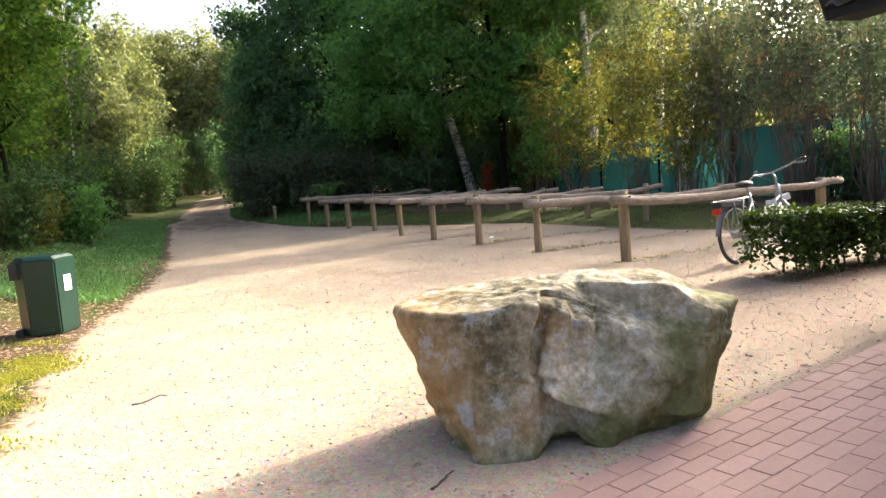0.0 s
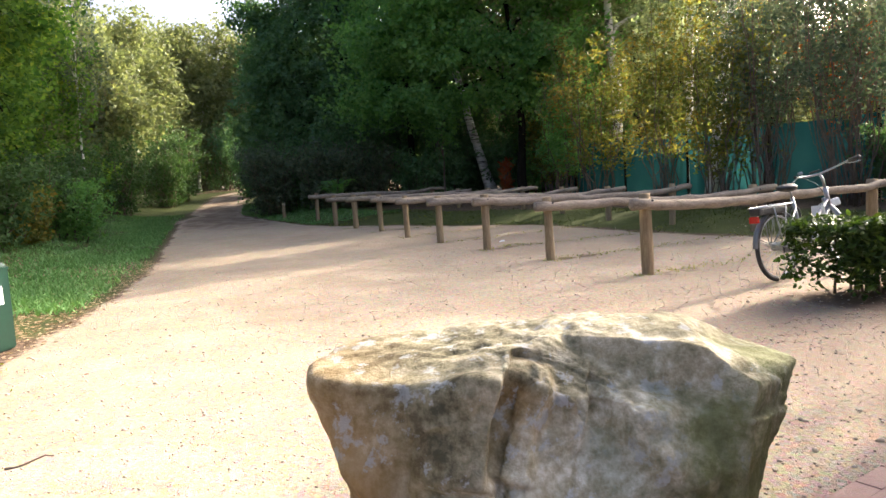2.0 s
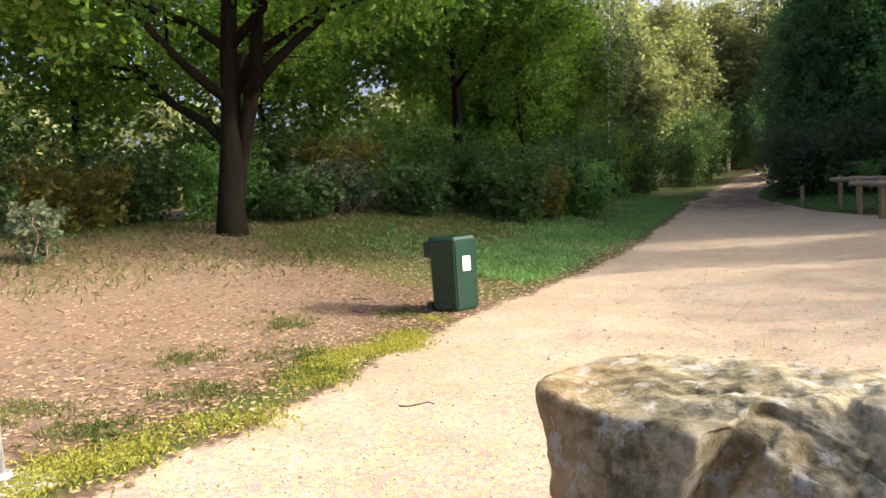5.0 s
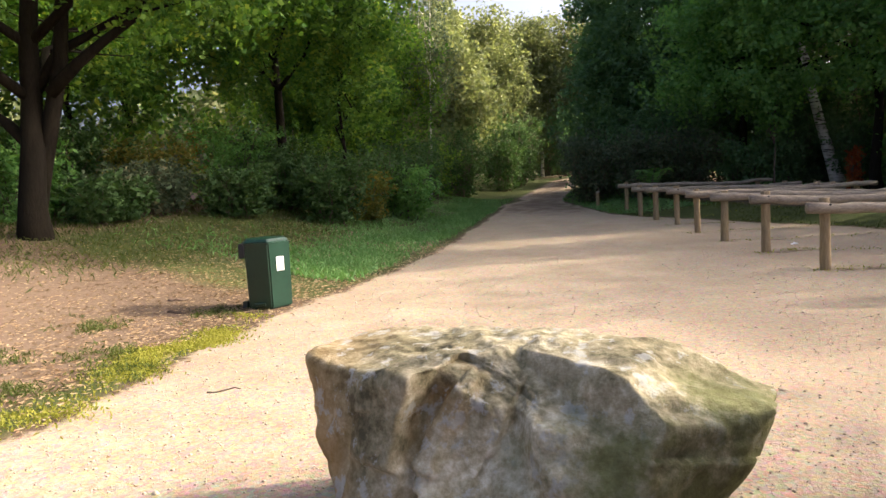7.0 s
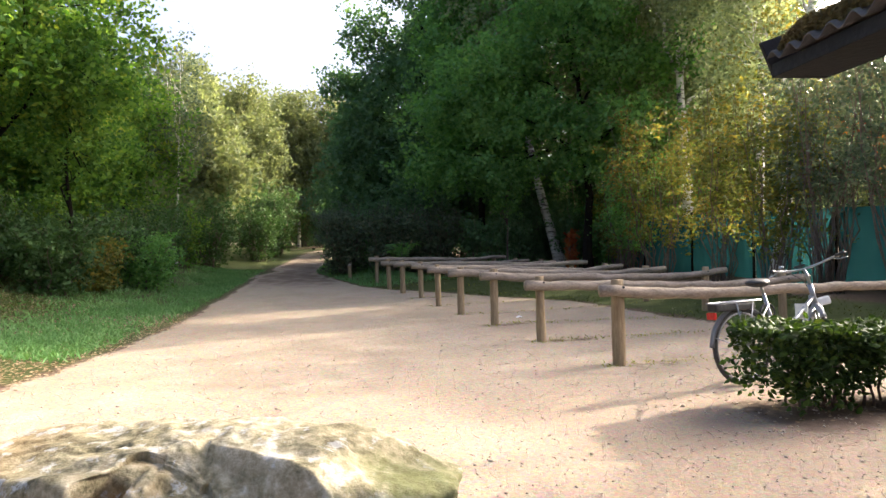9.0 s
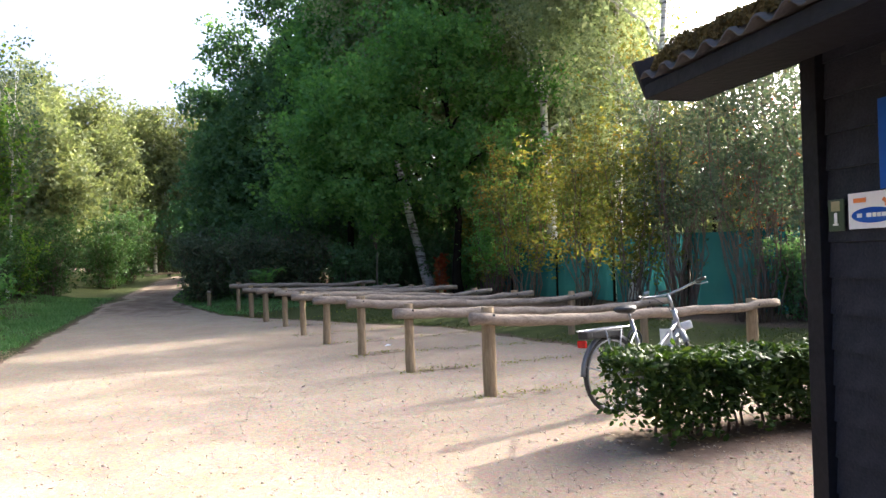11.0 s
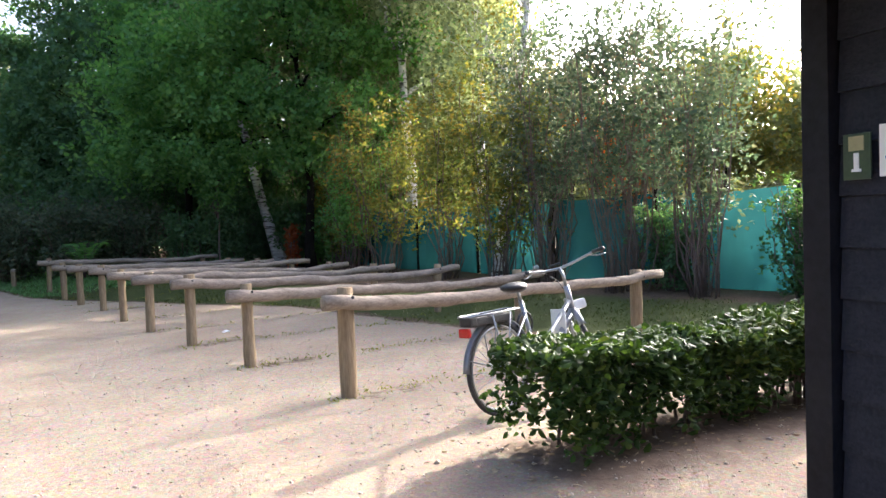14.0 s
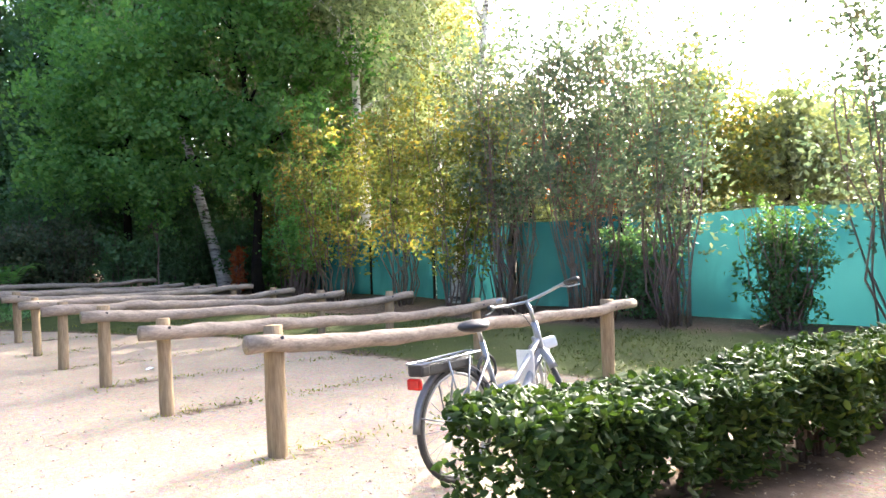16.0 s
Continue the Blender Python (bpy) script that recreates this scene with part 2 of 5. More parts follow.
ROCK = rock_material()
PAINTGREEN = speckled("green_paint", (0.003, 0.020, 0.013), (0.006, 0.036, 0.023), 3, 0.28, 0, 0.05, 10)
BLACKPLASTIC = speckled("black_plastic", (0.012, 0.012, 0.012), (0.03, 0.03, 0.03), 8, 0.5)
RUBBER = speckled("rubber", (0.02, 0.02, 0.02), (0.05, 0.048, 0.045), 12, 0.8)
SILVER = speckled("silver_metal", (0.26, 0.27, 0.28), (0.40, 0.41, 0.42), 10, 0.36, 0.9, 0.02)
FRAMEPAINT = speckled("silver_paint", (0.22, 0.235, 0.26), (0.35, 0.365, 0.39), 6, 0.3, 0.3, 0.02)
WHITEPLASTIC = speckled("white_plastic", (0.68, 0.68, 0.66), (0.8, 0.8, 0.78), 6, 0.4, 0, 0.02)
REDLENS = speckled("red_lens", (0.35, 0.01, 0.008), (0.6, 0.02, 0.015), 20, 0.2, 0, 0.02)
GALV = speckled("galvanised_steel", (0.30, 0.31, 0.33), (0.46, 0.48, 0.50), 9, 0.42, 0.55, 0.05)
SHEDPAINT = speckled("black_stained_board", (0.009, 0.011, 0.017), (0.029, 0.032, 0.044), 3, 0.55, 0, 0.5, 8, (0.3, 0.7), (3, 0.35, 3))
SHEDTRIM = speckled("black_trim", (0.007, 0.007, 0.009), (0.018, 0.019, 0.023), 3, 0.6, 0, 0.4)
ROOFSHEET = speckled("fibre_cement", (0.028, 0.029, 0.032), (0.075, 0.075, 0.075), 4, 0.85, 0, 0.5)
MOSS = leaf_material("roof_moss", [(0.07, 0.062, 0.028), (0.095, 0.082, 0.035), (0.125, 0.105, 0.046)], 0.05, 0.9)
TEAL = leaf_material("teal_netting", [(0.007, 0.042, 0.048), (0.018, 0.095, 0.10), (0.05, 0.19, 0.18)], 0.2, 0.7, (1.2, 1.2, 1.2))
CONCRETE = speckled("concrete", (0.24, 0.22, 0.19), (0.40, 0.38, 0.34), 4, 0.9)
BLUE = speckled("blue_sign", (0.005, 0.06, 0.32), (0.01, 0.09, 0.42), 3, 0.35, 0, 0.02)
WHITESIGN = speckled("white_sign", (0.68, 0.68, 0.68), (0.78, 0.78, 0.78), 3, 0.4, 0, 0.02)
ORANGE = speckled("orange_print", (0.6, 0.16, 0.04), (0.75, 0.24, 0.06), 5, 0.4, 0, 0.02)
GREENPRINT = speckled("green_print", (0.025, 0.045, 0.03), (0.05, 0.08, 0.045), 9, 0.4, 0, 0.02)
YELLOWPRINT = speckled("yellow_print", (0.22, 0.21, 0.12), (0.34, 0.32, 0.18), 9, 0.4, 0, 0.02)


def brick_material():
    m, n, l, b = shader("paving_brick")
    info = n.new("ShaderNodeObjectInfo")
    g = n.new("ShaderNodeNewGeometry")
    s = arith(n, l, "FRACT", arith(n, l, "ADD", info.outputs["Random"], g.outputs["Random Per Island"]), 0.0)
    r = ramp(n, [(0.0, (0.25, 0.145, 0.122)), (0.5, (0.285, 0.168, 0.142)), (1.0, (0.33, 0.20, 0.17))])
    l.new(s, r.inputs[0])
    p = g.outputs["Position"]
    dirt = noise_node(n, l, 1.6, 5, p, 0.65)
    f = noise_node(n, l, 60, 4, p, 0.7)
    col = mixed(n, l, arith(n, l, "MULTIPLY", dirt.outputs[0], 0.55), r.outputs[0], (0.42, 0.30, 0.23))
    col = mixed(n, l, 0.25, col, f.outputs["Color"], "OVERLAY")
    l.new(col, b.inputs["Base Color"])
    b.inputs["Roughness"].default_value = 0.85
    bumped(n, l, b, f.outputs[0], 0.35, 0.006)
    return m


BRICK = brick_material()
PEBBLE = speckled("pebble", (0.22, 0.17, 0.12), (0.60, 0.52, 0.42), 3, 0.9)
JOINTSAND = speckled("joint_sand", (0.26, 0.16, 0.13), (0.37, 0.25, 0.20), 6, 0.95)
for stained in (SHEDPAINT, SHEDTRIM):
    stained.node_tree.nodes["Principled BSDF"].inputs["Specular IOR Level"].default_value = 0.15
for dull in (BARK, TWIG, POSTWOOD, LOG):
    dull.node_tree.nodes["Principled BSDF"].inputs["Specular IOR Level"].default_value = 0.08


# ---- building helpers ----
def link_mesh(name, verts, faces, material, smooth=False):
    """A mesh object from vertices and faces; a face array of one width goes in at once."""
    me = bpy.data.meshes.new(name)
    if isinstance(faces, np.ndarray):
        k, f = faces.shape[1], faces.shape[0]
        me.vertices.add(len(verts))
        me.vertices.foreach_set("co", np.asarray(verts, dtype=np.float32).ravel())
        me.loops.add(f * k)
        me.loops.foreach_set("vertex_index", faces.astype(np.int32).ravel())
        me.polygons.add(f)
        me.polygons.foreach_set("loop_start", np.arange(0, f * k, k, dtype=np.int32))
        me.update(calc_edges=True)
    else:
        me.from_pydata([tuple(v) for v in verts], [], faces)
        me.update()
    if smooth:
        me.polygons.foreach_set("use_smooth", np.ones(len(me.polygons), dtype=bool))
    me.materials.append(material)
    return new(name, me)


def part(name, bm, material, parent, label="", smooth=False):
    """Links a bmesh as one mesh object under a thing or a part."""
    me = bpy.data.meshes.new(name)
    bm.to_mesh(me)
    bm.free()
    if smooth:
        me.polygons.foreach_set("use_smooth", np.ones(len(me.polygons), dtype=bool))
    me.materials.append(material)
    ob = new(name, me)
    ob.parent = parent
    return tagged(ob, label) if label else ob


def adopt(ob, parent, label=""):
    ob.parent = parent
    return tagged(ob, label) if label else ob


def thing(name, m, label, category, group=""):
    e = new(name)
    e.empty_display_size = 0.1
    e.matrix_world = m
    return tagged(e, label, category, group)


def box(bm, c, s, rot=None, bevel=0.0):
    """Adds a box of centre c and size s, with its edges rounded off."""
    m = Matrix.Translation(c) @ (rot or Matrix.Identity(4)) @ Matrix.Diagonal((*s, 1))
    got = bmesh.ops.create_cube(bm, size=1.0, matrix=m)
    if bevel:
        es = {e for v in got["verts"] for e in v.link_edges}
        bmesh.ops.bevel(bm, geom=list(es), offset=bevel, segments=2, affect="EDGES", profile=0.6)
    return bm


def tube_arrays(points, radii, sides=8, closed=False):
    """Rings swept along a line of points; the ends are capped."""
    pts = np.asarray(points, float)
    rad = np.broadcast_to(np.asarray(radii, float), (len(pts),))
    tan = np.gradient(pts, axis=0)
    if closed:
        tan = np.roll(pts, -1, 0) - np.roll(pts, 1, 0)
    tan /= np.linalg.norm(tan, axis=1)[:, None] + 1e-9
    ref = np.array([0.0, 0, 1]) if abs(tan[0][2]) < 0.9 else np.array([1.0, 0, 0])
    u = np.cross(tan, ref)
    u /= np.linalg.norm(u, axis=1)[:, None] + 1e-9
    w = np.cross(tan, u)
    a = np.linspace(0, 2 * np.pi, sides, endpoint=False)
    ring = pts[:, None] + rad[:, None, None] * (np.cos(a)[None, :, None] * u[:, None] + np.sin(a)[None, :, None] * w[:, None])
    n = len(pts)
    faces = []
    for i in range(n if closed else n - 1):
        j = (i + 1) % n
        for k in range(sides):
            q = (k + 1) % sides
            faces.append((i * sides + k, i * sides + q, j * sides + q, j * sides + k))
    if not closed:
        faces.append(tuple(range(sides))[::-1])
        faces.append(tuple((n - 1) * sides + k for k in range(sides)))
    return ring.reshape(-1, 3), faces


def tube(name, points, radii, material, parent=None, sides=8, closed=False, label=""):
    v, f = tube_arrays(points, radii, sides, closed)
    ob = link_mesh(name, v, f, material, True)
    return adopt(ob, parent, label) if parent else ob


def tubes(name, lines, material, parent=None, sides=5):
    """Several tubes in one mesh: each line is (points, radii)."""
    vs, fs, o = [], [], 0
    for pts, rad in lines:
        v, f = tube_arrays(pts, rad, sides)
        vs.append(v)
        fs += [tuple(i + o for i in q) for q in f]
        o += len(v)
    ob = link_mesh(name, np.concatenate(vs), fs, material, True)
    return adopt(ob, parent) if parent else ob


def leaf_arrays(centres, rng, length, width, droop=0.3, up=0.0):
    """A folded, pointed quad for each centre, turned at random."""
    n = len(centres)
    a = rng.normal(size=(n, 3))
    a[:, 2] = a[:, 2] * 0.7 - droop + up
    a /= np.linalg.norm(a, axis=1)[:, None]
    b = np.cross(a, rng.normal(size=(n, 3)))
    b /= np.linalg.norm(b, axis=1)[:, None] + 1e-9
    c = np.cross(a, b)
    s = rng.uniform(0.65, 1.3, (n, 1))
    L, W = length * s, width * s
    v = np.stack([centres - a * L * 0.5, centres + b * W * 0.5 + c * W * 0.22, centres + a * L * 0.5, centres - b * W * 0.5 + c * W * 0.22], 1)
    return v.reshape(-1, 3), np.arange(4 * n).reshape(n, 4)


def crown_centres(blobs, rng, per_twig, spread, weep=0.0):
    """Leaf places in clusters round twig ends inside a crown made of uneven ellipsoids."""
    out = []
    for cx, cy, cz, rx, ry, rz, twigs in blobs:
        d = rng.normal(size=(twigs, 3))
        d /= np.linalg.norm(d, axis=1)[:, None]
        ph = rng.uniform(0, 6.28, 6)
        bump = 1 + 0.22 * np.sin(3.1 * d[:, 0] + ph[0]) * np.sin(2.7 * d[:, 1] + ph[1]) + 0.16 * np.sin(6.3 * d[:, 2] + ph[2] + 4 * d[:, 0]) + 0.10 * np.sin(11 * d[:, 1] + ph[3])
        r = rng.uniform(0.12, 1.0, twigs) ** 0.5 * bump
        tw = np.array([cx, cy, cz]) + d * r[:, None] * np.array([rx, ry, rz])
        go = d * 0.8 + rng.normal(size=(twigs, 3)) * 0.7
        go[:, 2] -= 0.35 + weep * 1.6
        go /= np.linalg.norm(go, axis=1)[:, None]
        m = int(per_twig * 1.15)
        u = rng.uniform(-0.6, 1.0, (twigs, m, 1))
        off = go[:, None] * u * spread * (1.9 + weep * 0.9) + rng.normal(size=(twigs, m, 3)) * spread * (0.38 - 0.06 * weep)
        out.append((tw[:, None] + off).reshape(-1, 3))
    return np.concatenate(out)


def wiggle(a, b, n, amount, rng):
    """A line of points from a to b that wanders a little."""
    t = np.linspace(0, 1, n)[:, None]
    p = np.asarray(a, float) * (1 - t) + np.asarray(b, float) * t
    off = rng.normal(size=(n, 3)) * amount
    off[0] = off[-1] = 0
    return p + off


def tree(name, label, at, height, radius, blobs, bark, leaves, per_twig, spread, size, seed, lean=(0, 0), weep=0.0, category="tree", group="", limbs=True, fork=0.35):
    """A trunk that tapers and leans, limbs out to each part of the crown, and a crown of single leaves."""
    rng = np.random.default_rng(seed)
    e = thing(name, pose(*at), label, category, group)
    top = np.array([lean[0], lean[1], height * 0.86])
    n = 12
    line = wiggle((0, 0, -0.3), top, n, radius * 0.28, rng)
    rad = radius * (1 - np.linspace(0, 1, n) ** 0.9 * 0.86)
    rad[0] *= 1.45
    rad[1] *= 1.08
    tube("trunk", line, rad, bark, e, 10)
    if limbs:
        for cx, cy, cz, rx, ry, rz, tw in blobs:
            k = min(n - 2, max(2, int(n * max(fork, min(0.8, (cz - rz * 0.75) / height)))))
            s = line[k]
            r0 = rad[k] * 0.62
            tip = np.array([cx, cy, cz])
            mid = wiggle(s, tip, 6, 0.10, rng)
            mid[1:-1, 2] += 0.12 * height * 0.2
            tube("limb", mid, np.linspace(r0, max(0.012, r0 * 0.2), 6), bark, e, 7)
            twigs = []
            for _ in range(7):
                q = mid[rng.integers(2, 6)]
                d = rng.normal(size=3)
                d /= np.linalg.norm(d)
                twigs.append((wiggle(q, tip + d * np.array([rx, ry, rz]) * 0.8, 5, 0.06, rng), np.linspace(max(0.012, r0 * 0.3), 0.005, 5)))
            tagged(tubes("twigwork", twigs, bark, e, 4), kind="stuff")
    c = crown_centres(blobs, rng, per_twig, spread, weep)
    c = c[c[:, 2] > 0.05]
    v, f = leaf_arrays(c, rng, size * 0.92, size * 0.60, 0.35 + 0.4 * (weep > 0))
    tagged(adopt(link_mesh("crown", v, f, leaves), e), kind="stuff")
    return e


def shrub(name, label, at, height, width, stems, bark, leaves, twigs, per_twig, spread, size, seed, category="shrub", group="", low=0.15, stem_r=0.018, flare=1.0, single=False):
    """Many stems from one root, fanning out, with leaves along them."""
    rng = np.random.default_rng(seed)
    e = thing(name, pose(*at), label, category, group)
    lines, cs = [], []
    for _ in range(stems):
        a = rng.uniform(0, 6.283)
        r = width * 0.5 * rng.uniform(0.25, 1.0) * flare
        h = height * rng.uniform(0.7, 1.0)
        b0 = np.array([math.cos(a), math.sin(a), 0]) * width * 0.10 * rng.uniform(0, 1.6)
        p = wiggle((b0[0], b0[1], -0.1), (math.cos(a) * r, math.sin(a) * r, h), 8, 0.035 * width, rng)
        lines.append((p, np.linspace(stem_r, 0.004, 8)))
    if single:
        for pts, rad in lines:
            tube("stem", pts, rad, bark, e, 5)
    else:
        tagged(tubes("brushwood", lines, bark, e, 5), kind="stuff")
    k = rng.integers(0, stems, twigs)
    t = rng.uniform(low, 1.0, twigs) ** 0.8
    pts = np.array([l[0] for l in lines])
    i = np.clip((t * 7).astype(int), 0, 6)
    fr = (t * 7 - i)[:, None]
    base = pts[k, i] * (1 - fr) + pts[k, i + 1] * fr + rng.normal(size=(twigs, 3)) * np.array([0.11, 0.11, 0.06]) * width
    go = rng.normal(size=(twigs, 1, 3)) * np.array([1, 1, 0.8])
    go /= np.linalg.norm(go, axis=2)[..., None]
    per = int(per_twig * 1.1)
    c = (base[:, None] + go * rng.uniform(-1, 1, (twigs, per, 1)) * spread * 1.8 + rng.normal(size=(twigs, per, 3)) * spread * 0.4).reshape(-1, 3)
    c = c[c[:, 2] > 0.04]
    v, f = leaf_arrays(c, rng, size, size * 0.55, 0.1)
    tagged(adopt(link_mesh("leaves", v, f, leaves), e), kind="stuff")
    return e


# ---- ground ----
def left_edge(y):
    return np.interp(y, (-40, 2.5, 4.4, 5.8, 7.5, 10.8, 13, 14.7, 20, 26.3, 30.6, 44.5, 54, 90), (-9, -2.25, -2.55, -3.05, -3.55, -4.2, -4.75, -5.3, -7.2, -9.4, -10.6, -14.0, -26, -60))


def right_edge(y):
    return np.interp(y, (-40, 9.6, 10.8, 13.5, 17.1, 21.0, 22.4, 24.5, 28.6, 34, 43, 54, 90), (40, 40, 6.2, 4.3, 2.0, -2.6, -4.2, -5.4, -7.9, -9.4, -12.1, -22, -50))


def smooth01(v):
    v = np.clip(v, 0, 1)
    return v * v * (3 - 2 * v)


def ground_z(x, y):
    x, y = np.asarray(x, float), np.asarray(y, float)
    d = left_edge(y) - x
    z = 0.95 * smooth01((d - 0.5) / 7.5) * smooth01((20 - y) / 8) + 0.55 * smooth01((d - 0.8) / 5) * smooth01((y - 10) / 8)
    z = z + 0.14 * np.exp(-((x + 6.4) ** 2 / 2.2 + (y - 9.0) ** 2 / 3.0))
    z = z + 0.18 * smooth01((x - right_edge(y)) / 2.5) * smooth01((y - 9.6) / 1.5)
    z = z + 0.75 * smooth01((y - 22) / 26)
    paved = smooth01((0.57 * (x - 0.3) - 0.82 * (y - 3.34)) / 0.12 + 0.5) * np.where((np.abs(x) < 12) & (np.abs(y) < 12), 1, 0)
    rough = 0.018 * np.sin(x * 1.3 + y * 0.7) * np.sin(y * 0.9 - x * 0.4) + 0.008 * np.sin(x * 3.1 + 1) * np.sin(y * 2.7)
    z = z + rough * (1 - paved) - 0.045 * paved
    return z


def gz(x, y):
    return float(ground_z(x, y))


def lattice():
    near = np.arange(-9.5, 11.01, 0.14)
    far = 1.22 ** np.arange(1, 27)
    xs = np.concatenate([(near[0] - far * 0.9)[::-1], near, near[-1] + far * 0.9])
    near = np.arange(-2.0, 26.01, 0.14)
    ys = np.concatenate([(near[0] - far * 0.9)[::-1], near, near[-1] + far * 0.9])
    return xs, ys


def build_ground():
    xs, ys = lattice()
    X, Y = np.meshgrid(xs, ys)
    Z = ground_z(X, Y)
    v = np.stack([X, Y, Z], -1).reshape(-1, 3)
    nx, ny = len(xs), len(ys)
    i = (np.arange(ny - 1)[:, None] * nx + np.arange(nx - 1)[None]).ravel()
    ob = link_mesh("ground", v, np.stack([i, i + 1, i + nx + 1, i + nx], 1), GROUND, True)
    x, y = v[:, 0], v[:, 1]
    dl, dr = x - left_edge(y), right_edge(y) - x
    gravel = smooth01(np.minimum(dl, dr) / 0.7 + 0.5)
    gravel *= np.where((y > 58) | (y < -30), 0, 1)
    # grass along the path, the verge and the strip behind the rails; moss at the gravel's edge
    verge = smooth01((-dl + 0.2) / 0.6) * smooth01((y - 7.4) / 2.0) * smooth01((7.5 + dl) / 3)
    band = np.exp(-((dl + 0.35) ** 2) / 0.10) * smooth01((7.6 - y) / 1.2) * 0.95
    back = smooth01((0.1 - dr) / 0.5) * smooth01((4.5 + dr) / 2) * np.where(y > 9, 1, 0)
    rel = np.stack([x - 2.53, y - 9.84], 1)
    along = rel @ np.array([0.912, 0.41])
    across = rel @ np.array([-0.434, 0.901])
    strip = np.exp(-((across - np.round(across / 1.843) * 1.843 + 0.05) ** 2) / 0.05) * smooth01((along + 0.45) / 0.3) * (0.25 + 0.75 * smooth01((1.8 - along) / 1.6)) * smooth01((4.6 - along) / 0.5) * np.where((across > -0.9) & (across < 15.5), 1, 0)
    grass = np.clip(np.maximum(np.maximum(verge, band), np.maximum(back * 0.85, strip * 0.45)), 0, 1)
    gravel = gravel * (1 - 0.5 * strip)
    earth = smooth01((-dl - 0.4) / 0.8) * smooth01((6.5 + dl) / 2.5) * smooth01((9.0 - y) / 2.0) * 0.75
    earth = np.maximum(earth, gravel * smooth01((y - 17) / 10) * 0.62)
    # soil at the hedge's foot, its band widened to paint the shade before it
    foot = (y - 7.95) * 0.952 - (x - 3.62) * 0.306
    run = (x - 3.62) * 0.952 + (y - 7.95) * 0.306
    earth = np.maximum(earth, np.exp(-((foot + 0.22) ** 2) / 0.26) * smooth01((run + 0.5) / 0.4) * 0.9)
    # reddish earth, also painting in the shade on the yard's right side
    red = smooth01((x - 1.3 + 0.35 * (y - 4)) / 2.2) * smooth01((10.2 - y) / 2.5) * smooth01((y + 1) / 2) * 0.7
    red = np.maximum(red, 0.45 * np.exp(-((x - 0.2) ** 2 / 1.6 + (y - 6.6) ** 2 / 1.0)))
    red = np.maximum(red, 0.2 * smooth01((y - 10) / 4) * smooth01((x + 3) / 3))
    col = np.stack([gravel, grass, earth, red], 1)
    at = ob.data.attributes.new("cover", "FLOAT_COLOR", "POINT")
    at.data.foreach_set("color", col.astype(np.float32).ravel())
    tagged(ob, "pale sandy gravel yard with grassy verges and leaf litter", "ground", kind="structure")


build_ground()


